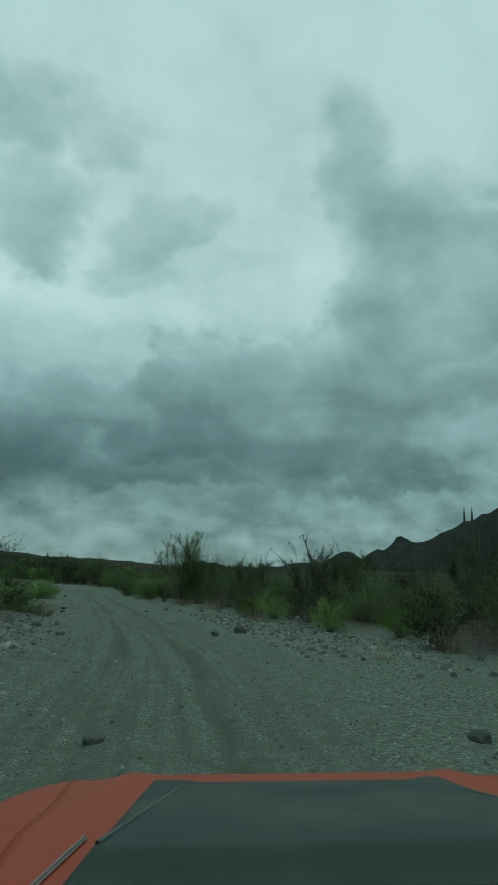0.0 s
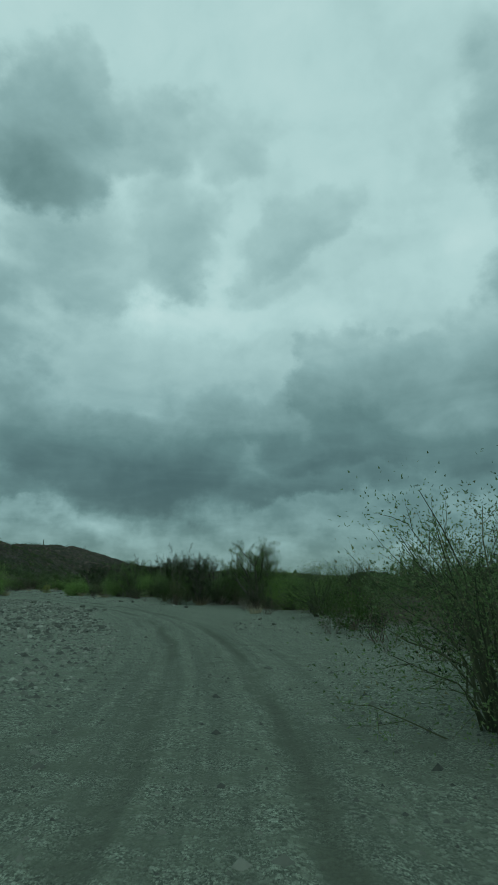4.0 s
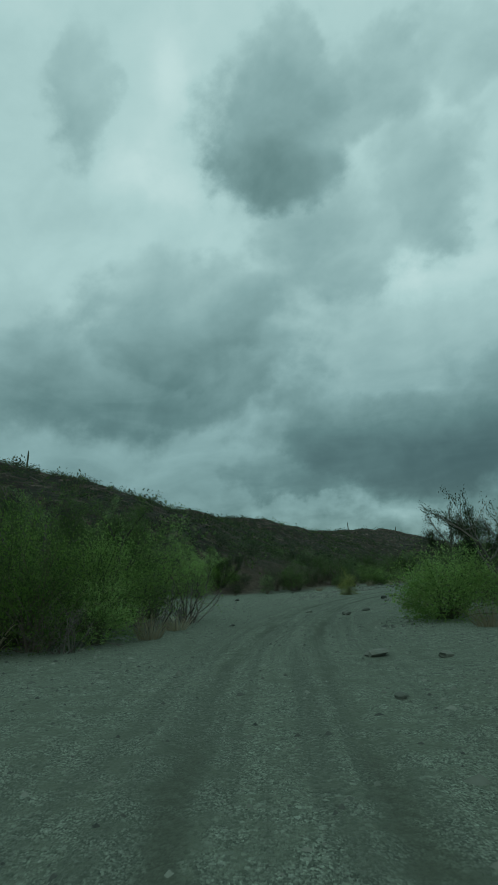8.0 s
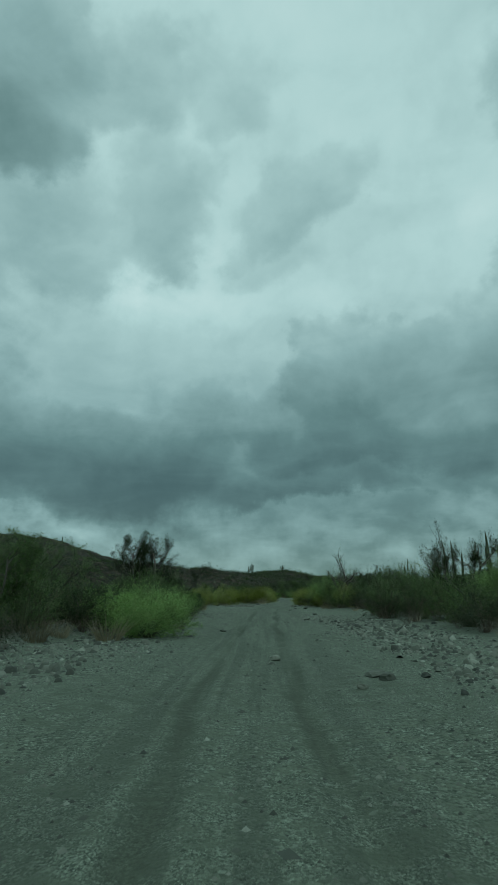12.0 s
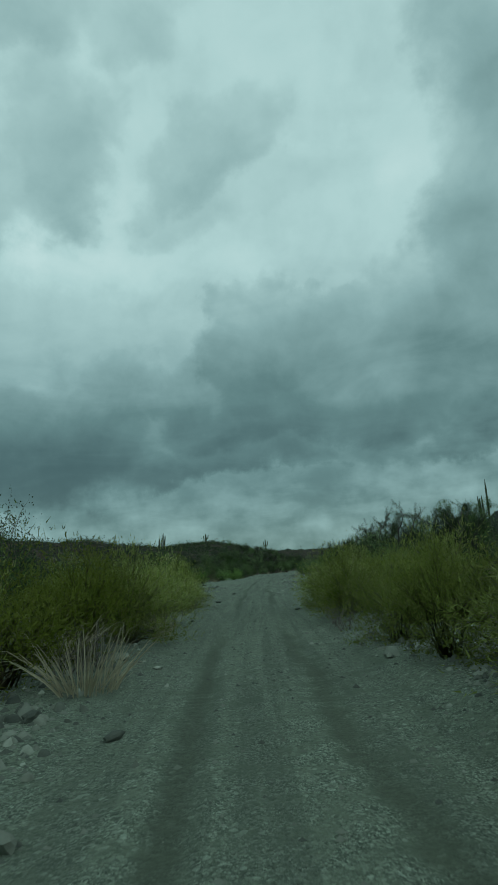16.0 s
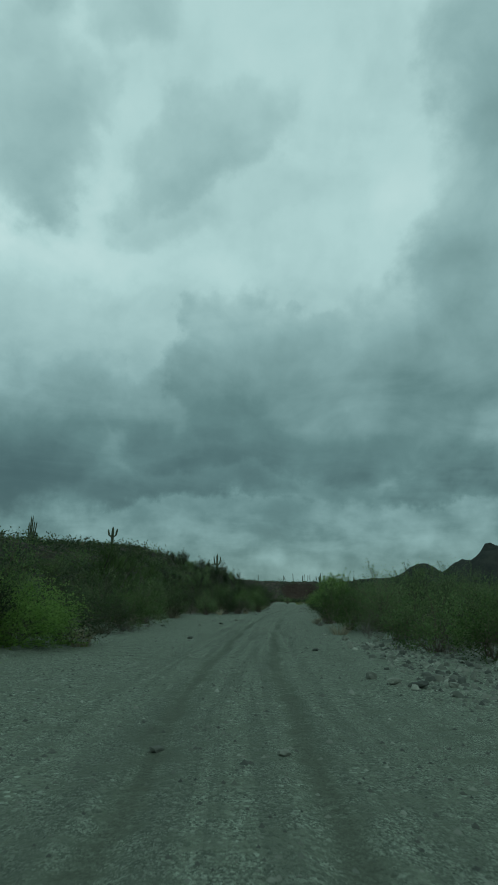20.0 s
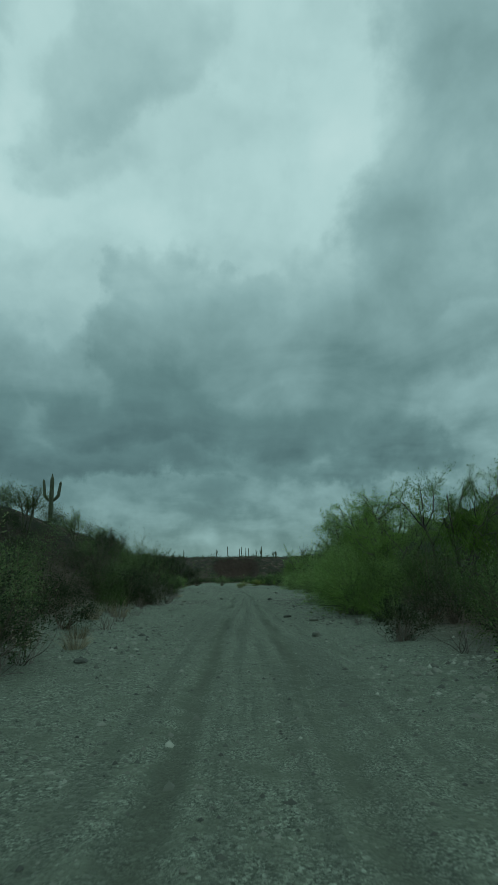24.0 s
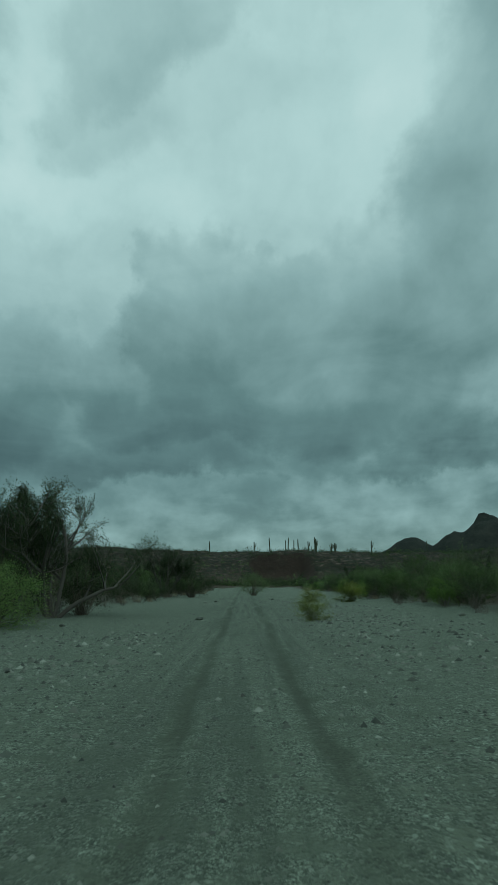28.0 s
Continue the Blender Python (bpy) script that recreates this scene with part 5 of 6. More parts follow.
plant("round", -70.4, 192.4, 1.8, 3.6)
plant("bigtree", -74.4, 188.6, 3.3, 4.6, 0, 2)
plant("bigdark", -73.0, 193.6, 2.2, 3.2)
plant("biggreen", -72.4, 199.0, 2.4, 3.4)
plant("deadtree", -60.8, 229.6, 5.6, 3.4, 0, 1)
plant("bigbroom", -63.0, 232.2, 3.0, 4.2)
plant("bigwand", -61.6, 234.2, 3.6, 4.4)
plant("bigwand", -60.0, 236.0, 3.8, 4.0)
plant("thicket", -64.6, 230.2, 1.6, 2.6)
plant("yellow", -66.2, 246.6, 1.6, 2.2)
plant("darktree", -56.6, 291.6, 5.6, 5.8, 0, 1)
plant("darktree", -53.4, 285.0, 5.0, 5.4, 60, 0)
plant("bigtree", -51.0, 289.6, 5.8, 5.8, 120, 2)
plant("bigtree", -53.0, 296.6, 5.2, 5.6, 200, 2)
plant("bigdark", -55.8, 283.0, 2.8, 3.8)
plant("biggreen", -50.4, 282.4, 3.2, 4.0)
plant("bigdark", -47.6, 285.4, 3.6, 4.4)
plant("sparse", -52.0, 327.4, 5.8, 4.6)
plant("bigtree", -53.6, 321.6, 5.0, 5.4, 0, 2)
plant("bigtree", -52.0, 331.0, 4.6, 5.0, 100, 2)
plant("bigdark", -56.4, 322.4, 2.4, 3.6)
plant("bigtree", -52.4, 338.0, 4.2, 4.6, 200, 2)
plant("bigtree", -74.0, 359.4, 4.6, 5.2, 200, 2)
plant("biggreen", -71.2, 352.0, 2.6, 3.6)
plant("bigdark", -70.2, 362.0, 2.6, 3.4)
plant("darktree", -56.6, 314.4, 5.0, 6.2, 40, 1)
plant("bigdark", -57.2, 311.6, 3.4, 4.4, 0, 0)
plant("bigdark", -59.2, 313.6, 3.4, 4.0, 80, 1)
plant("bigdark", -54.6, 310.4, 3.6, 4.4, 200, 2)
plant("round", -73.2, 336.4, 1.75, 3.2)
plant("broom", -76.6, 318.9, 1.55, 2.2)
plant("green", -74.8, 327.0, 1.1, 1.8)
plant("broom", -72.7, 329.8, 1.4, 2.2)
plant("biggreen", -59.7, 356.0, 2.6, 3.4)
plant("thicket", -60.2, 342.6, 1.4, 2.6)
plant("bigwand", -56.2, 345.8, 3.0, 3.6)
plant("biggreen", -51.6, 383.8, 2.3, 3.4)
plant("bigtree", -46.8, 411.4, 4.8, 5.0, 30, 0)
plant("bigbroom", -49.0, 409.6, 2.4, 3.6)
plant("sparse", -72.4, 416.0, 3.6, 4.4)
plant("biggreen", -61.0, 390.4, 2.2, 3.2)
plant("bigtree", -68.2, 384.2, 4.2, 5.0, 20, 2)
plant("sparse", -66.9, 385.6, 5.3, 5.0, 0, 0)
plant("sparse", -65.4, 391.8, 5.6, 4.6, 0, 1)
plant("thicket", -64.6, 377.4, 1.9, 3.0)
plant("brush", -63.8, 380.0, 1.5, 2.6)
plant("biggreen", -66.4, 379.6, 2.8, 3.4)
plant("bigdark", -65.2, 386.8, 2.8, 3.4)
plant("bigtree", -31.4, 472.0, 6.2, 5.8, 0, 2)
plant("bigtree", -42.8, 431.2, 4.7, 5.8, 0, 0)
plant("bigbroom", -45.0, 430.6, 3.0, 4.0)
plant("bigbroom", -43.6, 434.4, 3.4, 4.4)
plant("bigtree", -40.6, 437.6, 6.8, 6.8, 90, 1)
plant("bigtree", -40.4, 441.0, 6.6, 6.0, 300, 1)
plant("biggreen", -33.6, 466.0, 4.2, 4.6)
plant("biggreen", -34.8, 461.0, 3.6, 4.4)
plant("bigtree", -32.0, 466.4, 5.8, 5.4, 40, 2)
plant("bigbroom", -34.6, 470.6, 2.8, 4.0)
plant("bigtree", -38.8, 443.4, 7.2, 6.8, 200, 0)
plant("bigbroom", -42.6, 438.8, 4.2, 4.8)
plant("broom", -42.6, 441.6, 2.2, 3.2)
plant("bigtree", -42.6, 425.0, 5.6, 5.8, 200, 0)
plant("bigbroom", -46.8, 425.6, 2.6, 3.8)
plant("paloverde", -54.2, 454.4, 4.6, 4.6)
plant("bigwand", -55.6, 447.0, 4.4, 4.8)
plant("bigdark", -58.4, 450.0, 4.0, 4.6)
plant("bigdark", -54.6, 442.7, 3.2, 4.4)
plant("bigtree", -30.4, 489.0, 5.8, 6.4, 60, 0)
plant("bigbroom", -32.4, 486.6, 2.8, 4.4)
plant("bigbroom", -30.0, 482.6, 2.6, 4.4)
plant("sparse", -27.0, 491.5, 7.0, 5.0)
plant("darktree", -46.8, 517.4, 6.0, 7.0, 10, 0)
plant("darktree", -50.2, 520.4, 5.6, 6.4, 130, 1)
plant("bigbroom", -47.6, 511.0, 2.3, 4.0)
plant("bigdark", -46.0, 520.6, 3.2, 3.8, 0, 0)
plant("bigdark", -48.6, 516.0, 2.6, 3.6, 70, 1)
plant("darktree", -42.5, 552.0, 5.6, 6.4, 220, 1)
plant("bigdark", -39.6, 551.0, 3.2, 4.4, 0, 2)
plant("yellow", -35.4, 513.4, 1.0, 1.6)
plant("biggreen", -31.7, 560.0, 2.6, 4.0)
plant("yellow", -28.0, 532.0, 1.5, 2.6)
plant("yellow", -30.6, 534.0, 1.2, 2.0)
plant("biggreen", -18.9, 532.2, 2.6, 4.0)

# ---- the far bank before the narrow stretch
plant("thicket", -59.0, 203.6, 1.9, 3.4)
plant("thicket", -57.2, 205.2, 1.7, 3.0)
plant("bigdark", -58.6, 208.4, 3.0, 3.8, 120, 1)
plant("sparse", -54.4, 204.0, 4.4, 4.4, 60, 1)
plant("biggreen", -55.4, 209.6, 3.4, 4.2)
plant("biggreen", -51.6, 206.8, 3.8, 4.4)
plant("paloverde", -49.0, 203.0, 4.4, 4.4)
plant("bigbroom", -52.6, 201.2, 2.8, 4.0)
plant("biggreen", -56.6, 216.4, 3.4, 4.0)
plant("round", -68.8, 190.4, 1.6, 3.0)
plant("straw", -69.6, 188.6, 0.9, 1.4)
plant("brush", -53.6, 442.0, 1.5, 3.4)
plant("brush", -54.4, 439.6, 1.4, 3.2)
plant("brush", -72.6, 251.4, 0.9, 2.2)
plant("straw", -72.0, 250.2, 0.9, 1.6)
plant("straw", -73.4, 252.4, 0.9, 1.8)
plant("brush", -61.0, 336.2, 0.5, 1.0)

# ---- cacti ----
SAGUARO = [saguaro(200 + k, 5.0, k, "tall saguaro cactus with %s on the stony hill" % ("a single bare column" if k == 0 else "upturned arms")) for k in range(4)]
for _k, _m in enumerate(SAGUARO):
    STOCK.setdefault("saguaro", []).append((_m, 5.0, 1.0))
PIPES = [organ_pipe(220 + k, 6.0, 5, "clump of tall slender cactus columns rising over the scrub") for k in range(2)]
for _m in PIPES:
    STOCK.setdefault("pipes", []).append((_m, 6.0, 1.6))

plant("saguaro", -64.3, 464.0, 5.4, 0.85, 100, 2, 0.2)
plant("pipes", 19.4, 37.2, 7.0, 1.3, None, 0)
plant("pipes", -46.9, 226.4, 7.0, 1.7, None, 1)
plant("pipes", -97.7, 418.5, 5.2, 1.6, None, 0)
plant("pipes", -51.8, 218.8, 5.4, 1.3, None, 0)
plant("saguaro", -100.8, 430.0, 4.8, 1.0, None, 1)
plant("saguaro", -120.2, 538.9, 5.0, 0.9, None, 0)
plant("saguaro", -119.0, 152.0, 3.2, 0.5, None, 0)
plant("saguaro", -177.9, 288.6, 4.0, 0.7, None, 0)
plant("saguaro", -188.3, 417.1, 4.2, 0.8, None, 0)
plant("pipes", -46.0, 296.7, 8.4, 1.5, None, 1)
plant("saguaro", 12.0, 703.9, 5.8, 1.1, None, 2)
plant("saguaro", 15.3, 659.0, 5.4, 1.0, None, 0)
plant("saguaro", 65.8, 935.0, 8.0, 1.3, None, 0)
_rs = random.Random(31)
for _k in range(96):
    if _k < 14:
        _x, _y = (_rs.uniform(-30, 75), _rs.uniform(715, 745)) if _k < 4 else (_rs.uniform(-2, 32), _rs.uniform(722, 742))
    elif _k < 26:
        _x, _y = _rs.uniform(-125, -84), _rs.uniform(405, 530)
    elif _k < 36:
        _x, _y = _rs.uniform(-195, -140), _rs.uniform(300, 560)
    else:
        _x, _y = _rs.uniform(0, 42), _rs.uniform(128, 195)
    plant("saguaro", _x, _y, _rs.uniform(4.2, 6.0) if _k >= 36 else _rs.uniform(4.6, 7.0) if _k < 14 else _rs.uniform(2.4, 4.2), _rs.uniform(0.7, 1.0), None, _rs.choice((0, 0, 0, 1, 2)))


# ---- the hedges of brush along both banks ----
def bank_mix(line, side):
    """Which kinds stand along a stretch of bank, each with its height."""
    if 224 < line < 276:
        return (("yellow", 1.7), ("yellow", 1.5), ("yellow", 1.85), ("yellow", 1.6), ("straw", 0.9))
    if side > 0:
        if line < 60:
            return (("dark", 1.5), ("thicket", 1.2), ("green", 1.6), ("brush", 1.1), ("broom", 1.3), ("straw", 0.6))
        if line < 130:
            return (("dark", 1.8), ("green", 1.8), ("thicket", 1.4), ("brush", 1.0), ("wand", 2.4))
        if line < 224:
            return (("thicket", 1.5), ("brush", 1.3), ("wand", 2.2), ("straw", 0.8), ("green", 1.5), ("dark", 1.4))
        if line < 340:
            return (("dark", 1.6), ("green", 1.7), ("thicket", 1.2), ("straw", 0.6))
        return (("green", 1.6), ("thicket", 1.2), ("broom", 1.3), ("brush", 0.9), ("dark", 1.6))
    if line < 110:
        return (("green", 1.5), ("dark", 1.4), ("broom", 1.2), ("brush", 0.8))
    if line < 224:
        return (("broom", 1.5), ("green", 1.6), ("broom", 1.3), ("straw", 0.7), ("dark", 1.5))
    if line < 345:
        return (("green", 1.4), ("dark", 1.5), ("broom", 1.4), ("straw", 0.6))
    return (("dark", 1.7), ("thicket", 1.3), ("green", 1.6), ("brush", 1.0), ("straw", 0.6))


def hedges():
    rnd = random.Random(77)
    for side, ys, us in ((-1, LEFT_Y, LEFT_U), (1, RIGHT_Y, RIGHT_U)):
        line = 6.0
        while line < 600:
            edge = float(np.interp(line, ys, us))
            for row, (a, b, chance, grow) in enumerate(((0.1, 1.3, 0.95, 1.05), (1.6, 3.8, 0.9, 1.55))):
                if rnd.random() > chance:
                    continue
                u = side * (edge + rnd.uniform(a, b))
                ln = line + rnd.uniform(-1.2, 1.2)
                x, y = on_track(ln, u)
                kind, h = rnd.choice(bank_mix(ln, side))
                if row:
                    kind, h = rnd.choice((("biggreen", 1.6), ("biggreen", 1.5), ("bigdark", 1.6), ("thicket", 1.1), ("wand", 1.6)) if kind != "yellow" else (("yellow", 1.6), ("yellow", 1.7)))
                h *= (min(grow, 1.1) if kind == "yellow" else grow) * rnd.uniform(0.75, 1.25)
                plant(kind, float(x), float(y), h, h * (rnd.uniform(0.95, 1.2) if row else rnd.uniform(1.05, 1.5)), rnd.uniform(0, 360), rnd.randrange(9))
            for _ in range(rnd.choice((0, 1, 1))):
                x, y = on_track(line + rnd.uniform(-1.2, 1.2), side * (edge + rnd.uniform(-0.6, 0.6)))
                h = rnd.uniform(0.35, 0.75)
                plant(rnd.choice(("straw", "brush", "brush")), float(x), float(y), h, h * rnd.uniform(1.4, 2.2), rnd.uniform(0, 360), rnd.randrange(9))
            if rnd.random() < 0.24 and not (238 < line < 276) and not (side > 0 and 440 < line < 466):
                u = side * (edge + rnd.uniform(5.0, 12))
                x, y = on_track(line, u)
                kind = rnd.choice(("paloverde", "sparse", "paloverde", "sparse")) if 60 < line < 224 or line > 340 else rnd.choice(("paloverde", "sparse"))
                h = rnd.uniform(2.6, 3.9)
                plant(kind, float(x), float(y), h, h * rnd.uniform(0.9, 1.15), rnd.uniform(0, 360), rnd.randrange(9))
            line += 1.7 if 240 < line < 274 else 2.5


hedges()


# ---- the scrub massed behind the hedges, too tangled to count ----
def bank_scrub():
    rng = np.random.default_rng(15)
    n = 1300
    line = rng.uniform(8, 600, n)
    side = rng.choice((-1, 1), n)
    edge = np.where(side < 0, np.interp(line, LEFT_Y, LEFT_U), np.interp(line, RIGHT_Y, RIGHT_U))
    deep = rng.uniform(5.0, 16, n)
    x, y = on_track(line, side * (edge + deep))
    l2, u2 = nearest_track(x, y)
    clear = np.maximum(u2 - np.interp(l2, RIGHT_Y, RIGHT_U), -u2 - np.interp(l2, LEFT_Y, LEFT_U)) > 4.6
    clear &= ~((l2 > 236) & (l2 < 278) & (deep < 10))
    open_stretch = ((l2 > 238) & (l2 < 276)) | ((l2 > 8) & (l2 < 110) & (side < 0)) | ((l2 > 140) & (l2 < 160) & (side < 0))
    z, _ = ground_z(x, y)
    kind = rng.random(n)
    for name, mat, lo, hi in (("bank_scrub", M_DARK, 0.0, 0.5), ("bank_bushes", M_GREEN, 0.5, 1.0)):
        k = clear & (kind >= lo) & (kind < hi)
        m, q = int(k.sum()), 800
        h = rng.uniform(1.5, 3.0, m) * np.where(open_stretch[k], 0.55, 1.0)
        w = h * rng.uniform(0.5, 0.75, m)
        d = rng.normal(0, 1, (m, q, 3))
        d /= np.linalg.norm(d, axis=2, keepdims=True)
        lump = 1 + 0.28 * np.sin(5 * d[:, :, 0] + 9 * h[:, None]) * np.sin(4 * d[:, :, 1] + 7 * w[:, None]) + 0.15 * np.sin(11 * d[:, :, 2] + 5 * h[:, None])
        r = rng.random((m, q)) ** 0.45 * np.minimum(lump, 1.12)
        c = np.stack([x[k][:, None] + d[:, :, 0] * r * w[:, None], y[k][:, None] + d[:, :, 1] * r * w[:, None], z[k][:, None] + (0.48 + 0.5 * d[:, :, 2] * r) * h[:, None]], -1)
        sh = Shape()
        sh.leaves(rng, c.reshape(-1, 3), (d + (0, 0, 0.6)).reshape(-1, 3), 0.10, 0.052, 0.7, d.reshape(-1, 3))
        tagged(new(name, sh.mesh(name, mat)), "tangled green desert scrub massed behind the banks", "scrub", kind="stuff")


bank_scrub()


def strew_rocks():
    rnd = random.Random(55)
    for _ in range(240):
        line = rnd.uniform(4, 545)
        side = rnd.choice((-1, 1))
        edge = float(np.interp(line, LEFT_Y if side < 0 else RIGHT_Y, LEFT_U if side < 0 else RIGHT_U))
        u = side * rnd.uniform(1.5, max(2.0, min(edge + 0.6, 12)))
        x, y = on_track(line, u)
        rock(float(x), float(y), 0.12 + 0.28 * rnd.random() ** 2.2)


strew_rocks()

for _kind, _forms in STOCK.items():
    for _i, (_m, _h, _w) in enumerate(_forms):
        if (_kind, _i) not in USED:
            for _o in (*_m.children_recursive, _m):
                bpy.data.objects.remove(_o)


# ---- the car at the start of the track, seen over its bonnet ----
def paint_material(name, base, rough, coat, dust, shine=0.5):
    n = Nodes(name)
    pos = n.add("TexCoord").outputs["Object"]
    film = n.smooth(n.noise(pos, 3.0, 6.0, 0.65), 0.40, 0.68, 0.05, dust)
    speck = n.smooth(n.noise(pos, 90.0, 3.0, 0.7), 0.62, 0.75, 0.0, dust)
    col = n.mix(n.math("MAXIMUM", film, speck), base, (0.30, 0.255, 0.20))
    r = n.math("MULTIPLY_ADD", film, 0.5, rough)
    return n.surface(n.add("BsdfPrincipled", Base_Color=col, Roughness=r, Coat_Weight=coat, Coat_Roughness=0.15, Specular_IOR_Level=shine))


M_ORANGE = paint_material("orange_paint", (0.37, 0.047, 0.010), 0.40, 0.0, 0.06, 0.18)
M_MATTE = paint_material("matte_black_panel", (0.026, 0.046, 0.040), 0.55, 0.0, 0.20, 0.22)
M_RUBBER = paint_material("tyre_rubber", (0.02, 0.02, 0.02), 0.85, 0.0, 0.5)
M_STEEL = paint_material("dull_steel", (0.20, 0.20, 0.19), 0.4, 0.0, 0.3)
M_DUSTY = paint_material("dusty_edge", (0.10, 0.125, 0.11), 0.8, 0.0, 0.4, 0.2)


def sheet(name, xs, ys, height, material, thick=0.012):
    """A curved panel over a grid, with a rim turned down by its thickness."""
    nx, ny = len(xs), len(ys)
    verts = [(x, y, height(x, y)) for y in ys for x in xs]
    verts += [(x, y, z - thick) for x, y, z in verts]
    faces, low = [], nx * ny
    for j in range(ny - 1):
        for i in range(nx - 1):
            a = j * nx + i
            faces.append((a, a + 1, a + nx + 1, a + nx))
            faces.append((low + a, low + a + nx, low + a + nx + 1, low + a + 1))
    rim = [i for i in range(nx)] + [j * nx + nx - 1 for j in range(1, ny)] + [(ny - 1) * nx + i for i in range(nx - 2, -1, -1)] + [j * nx for j in range(ny - 2, 0, -1)]
    for a, b in zip(rim, rim[1:] + rim[:1]):
        faces.append((b, a, low + a, low + b))
    return mesh_from(name, verts, faces, material, True)


def soft01(f):
    f = max(0.0, min(1.0, f))
    return f * f * (3 - 2 * f)


def hood_z(x, y):
    z = 1.2125 - 0.103 * y
    # a crease runs back and outwards from each front corner
    crease = 0.619 + 0.315 * (2.158 - y)
    z += 0.010 * math.exp(-(((abs(x) - crease) / 0.05) ** 2)) - 0.014 * soft01((abs(x) - crease) / 0.14)
    z -= 0.09 * max(0.0, (y - 2.27) / 0.06) ** 2
    return z


def panel_half(y):
    return 0.507 + 0.146 * (2.16 - y)


def panel_front(x):
    """The front edge: straight in the middle, with a horn at each corner."""
    return 2.05 + 0.11 * soft01((abs(x) - 0.34) / 0.12)


def panel_z(x, y):
    """The raised black panel: a flat deck with sloping flanks that climbs to the rear and ends in a step."""
    half = panel_half(y)
    ridge = 0.41 + 0.27 * (1.97 - y)
    flank = max(0.0, min(1.0, (half - abs(x)) / max(0.04, half - ridge)))
    deck = (0.020 + 0.032 * (2.05 - y) / 0.74) * soft01((panel_front(x) - y) / 0.05 + 0.2)
    return hood_z(x, y) + 0.004 + deck * flank * soft01((y - 1.235) / 0.07)


def box_mesh(name, x0, x1, y0, y1, z0, z1, material, bevel=0.03):
    bm = bmesh.new()
    bmesh.ops.create_cube(bm, size=1)
    for v in bm.verts:
        v.co = ((x0 + x1) / 2 + v.co.x * (x1 - x0), (y0 + y1) / 2 + v.co.y * (y1 - y0), (z0 + z1) / 2 + v.co.z * (z1 - z0))
    bmesh.ops.bevel(bm, geom=bm.edges[:], offset=bevel, segments=2, affect="EDGES")
    me = bpy.data.meshes.new(name)
    bm.to_mesh(me)
    bm.free()
    me.materials.append(material)
    return me


def ring_mesh(name, profile, material, steps=36):
    """A closed profile of radius and width, turned round the axle."""
    verts, faces, m = [], [], len(profile)
    for k in range(steps):
        a = 2 * math.pi * k / steps
        verts += [(w, r * math.cos(a), r * math.sin(a)) for r, w in profile]
    for k in range(steps):
        for i in range(m):
            a, b = k * m + i, k * m + (i + 1) % m
            c, d = ((k + 1) % steps) * m + (i + 1) % m, ((k + 1) % steps) * m + i
            faces.append((a, b, c, d))
    return mesh_from(name, verts, faces, material, True)


def wheel_part(parent, x, y):
    tyre = part("wheel", ring_mesh("wheel", ((0.23, -0.10), (0.36, -0.13), (0.40, -0.10), (0.405, 0.0), (0.40, 0.10), (0.36, 0.13), (0.23, 0.10)), M_RUBBER), parent, "dusty black off-road tyre", pose(x, y, 0.40))
    part("rim", ring_mesh("rim", ((0.03, -0.05), (0.12, -0.09), (0.22, -0.10), (0.232, -0.08), (0.232, 0.08), (0.22, 0.10), (0.12, 0.09), (0.03, 0.05)), M_STEEL), tyre)
    return tyre


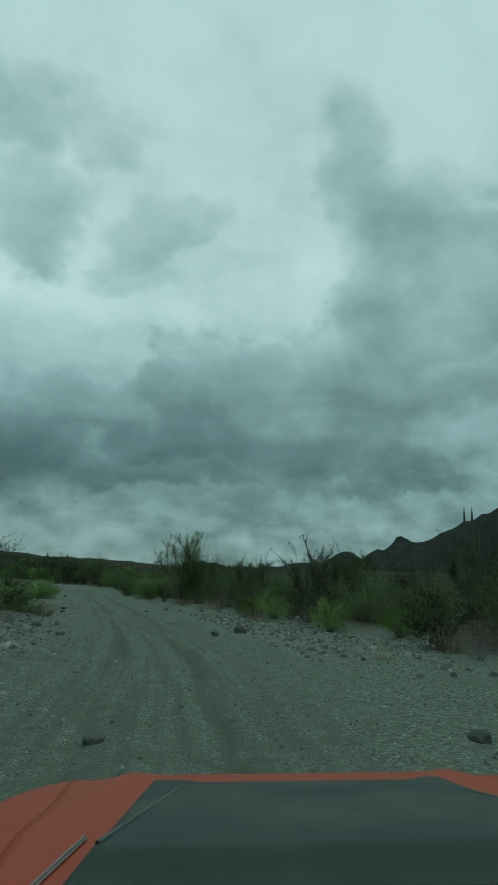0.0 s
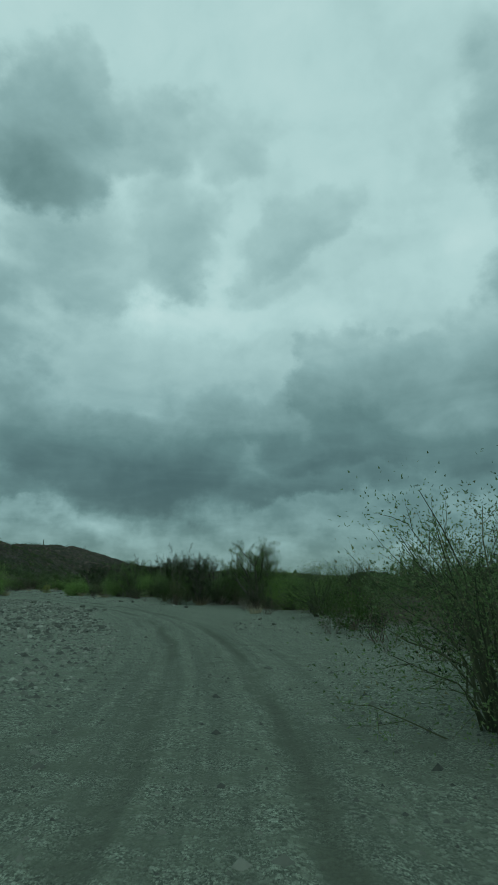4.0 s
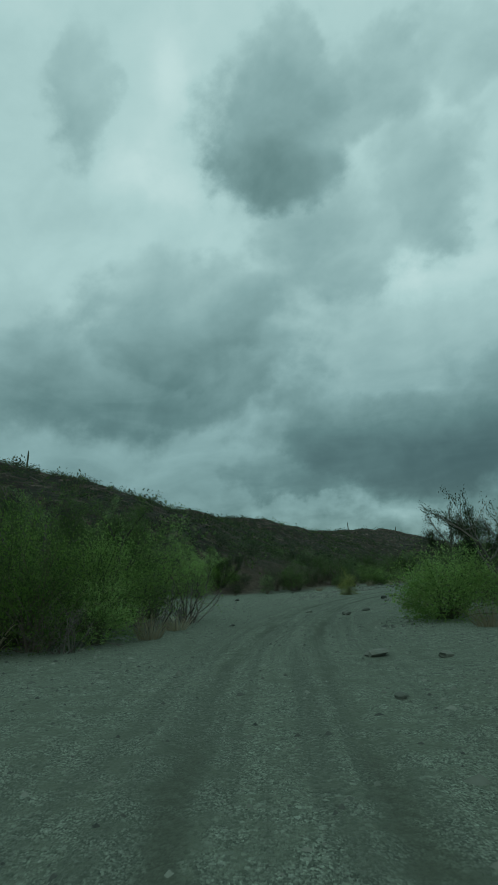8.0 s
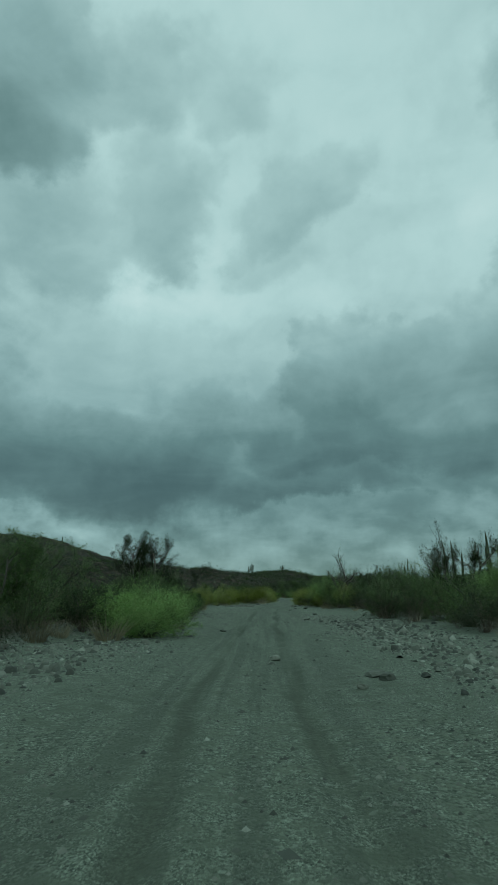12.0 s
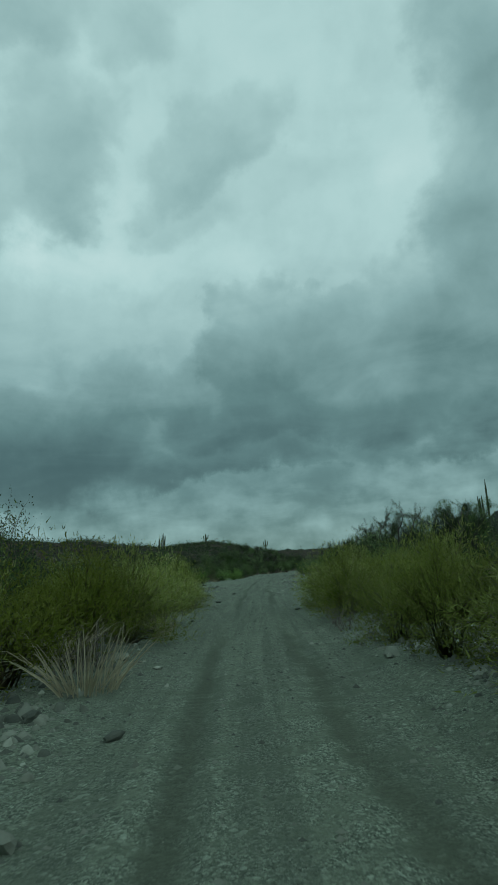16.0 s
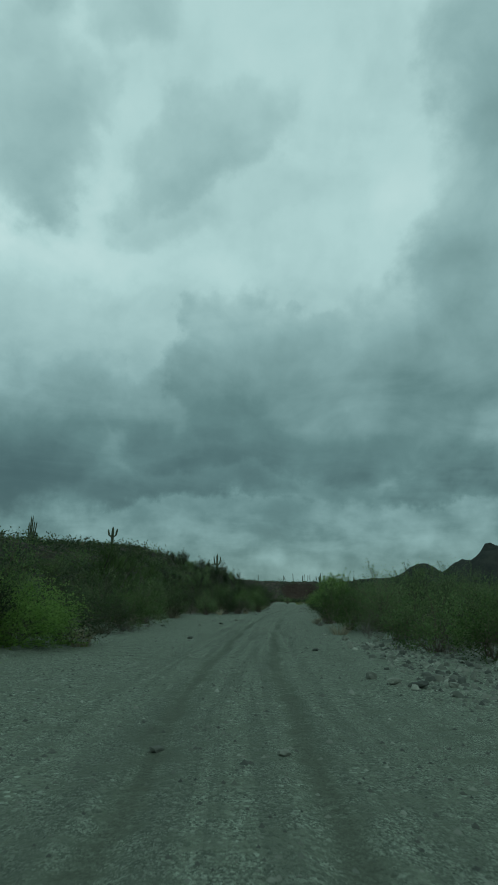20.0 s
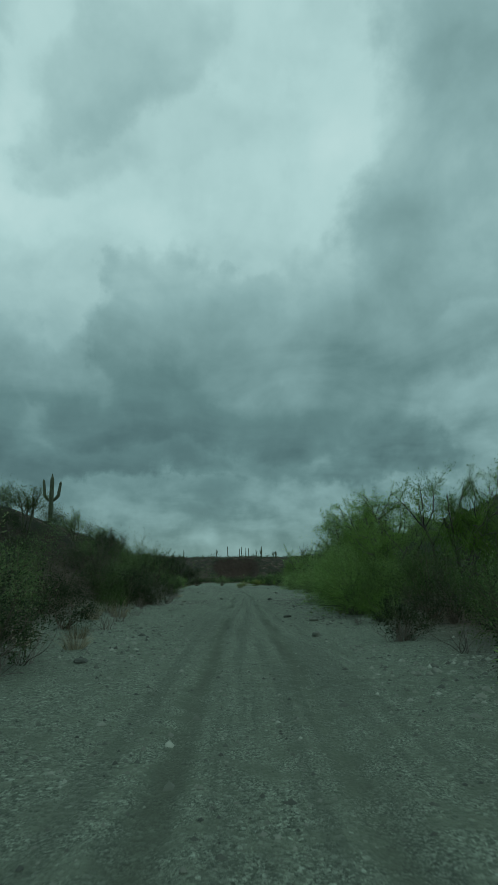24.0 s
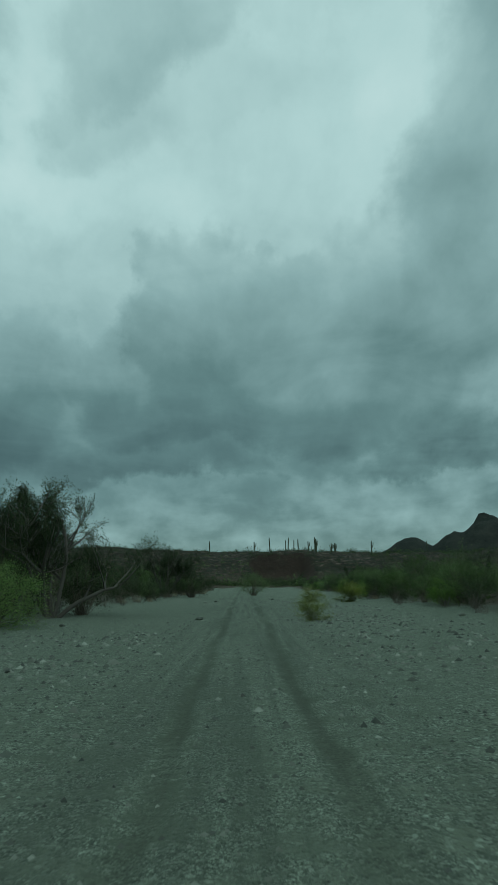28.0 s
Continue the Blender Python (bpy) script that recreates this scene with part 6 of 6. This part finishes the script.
def car():
    thing = new("car")
    tagged(thing, "dusty orange off-road car with a matte black bonnet panel", "car")
    lin = lambda a, b, n: [a + (b - a) * i / (n - 1) for i in range(n)]
    hood = part("bonnet", sheet("bonnet", lin(-0.80, 0.80, 61), lin(0.86, 2.34, 60), hood_z, M_ORANGE, 0.02), thing, "orange painted bonnet")
    verts, faces, ny, nx = [], [], 70, 61
    for j in range(ny):
        for i in range(nx):
            f = 2 * i / (nx - 1) - 1
            front = panel_front(f * 0.52)
            y = 1.20 + (front - 1.20) * j / (ny - 1)
            # rounded rear corners
            x = f * panel_half(y) * (1.0 - 0.05 * max(0.0, 1 - (y - 1.20) / 0.06) ** 2)
            verts.append((x, y, panel_z(x, y)))
    for j in range(ny - 1):
        for i in range(nx - 1):
            a = j * nx + i
            faces.append((a, a + 1, a + nx + 1, a + nx))
    low = len(verts)
    verts += [(x, y, hood_z(x, y) - 0.002) for x, y, z in verts]
    rim = [i for i in range(nx)] + [j * nx + nx - 1 for j in range(1, ny)] + [(ny - 1) * nx + i for i in range(nx - 2, -1, -1)] + [j * nx for j in range(ny - 2, 0, -1)]
    for a, b in zip(rim, rim[1:] + rim[:1]):
        faces.append((b, a, low + a, low + b))
    part("bonnet_panel", mesh_from("bonnet_panel", verts, faces, M_MATTE, True), hood, "dull dark green-black raised panel")
    for side in (-1, 1):
        def fender_z(x, y, s=side):
            out = max(0.0, abs(x) - 0.805)
            nose = 2.31 - 3.6 * max(0.0, abs(x) - 0.72) ** 2 - 30 * max(0.0, abs(x) - 0.86) ** 3
            return hood_z(0.80, min(y, 2.27)) - 0.004 - 0.25 * out ** 2 - 6.0 * max(0.0, out - 0.16) ** 2 - 1.6 * max(0.0, y - nose) ** 1.3
        xs = lin(0.803, 1.10, 24) if side > 0 else lin(-1.10, -0.803, 24)
        part("fender", sheet("fender", xs, lin(0.8, 2.36, 50), fender_z, M_ORANGE, 0.14), thing)
        edge = Shape()
        edge.tube([(side * (0.41 + 0.27 * (1.97 - y)), y, panel_z(0.41 + 0.27 * (1.97 - y), y)) for y in lin(1.32, 1.97, 12)], np.linspace(0.005, 0.003, 12), 6)
        part("panel_edge", edge.mesh("panel_edge", M_DUSTY, True), hood, "dust-pale worn edge of the panel")
        strip = box_mesh("bonnet_strip", -0.007, 0.007, -0.15, 0.15, 0, 0.012, M_STEEL, 0.005)
        part("bonnet_strip", strip, hood, "thin bright metal strip", pose(side * 0.667, 1.40, hood_z(0.667, 1.40) - 0.002, -5.8, 0, side * 10))
        part("headlight", box_mesh("headlight", side * 0.66 - 0.12, side * 0.66 + 0.12, 2.20, 2.27, 0.68, 0.84, M_STEEL, 0.02), thing)
        part("door", box_mesh("door", side * 1.10 - 0.04, side * 1.10 + 0.04, -0.35, 0.78, 0.42, 0.98, M_ORANGE, 0.03), thing)
        part("rear_panel", box_mesh("rear_panel", side * 1.10 - 0.05, side * 1.10 + 0.05, -1.75, -0.37, 0.42, 0.98, M_ORANGE, 0.04), thing)
    part("cowl", box_mesh("cowl", -1.05, 1.05, 0.60, 0.855, 1.0, 1.10, M_MATTE, 0.02), thing, "black plastic cowl")
    part("grille", box_mesh("grille", -0.55, 0.55, 2.21, 2.27, 0.62, 0.86, M_MATTE, 0.02), thing)
    part("bumper", box_mesh("bumper", -1.05, 1.05, 2.22, 2.42, 0.42, 0.58, M_MATTE, 0.04), thing)
    part("floor_pan", box_mesh("floor_pan", -1.02, 1.02, -1.75, 2.22, 0.40, 0.50, M_MATTE, 0.02), thing)
    part("tailgate", box_mesh("tailgate", -1.05, 1.05, -1.83, -1.76, 0.42, 0.98, M_ORANGE, 0.03), thing)
    for x in (-1.02, 1.02):
        for y in (1.55, -1.15):
            wheel_part(thing, x, y)
    thing.matrix_basis = pose(0.471, -0.033, 0.820, -1.05, -1.45, -0.38)


car()
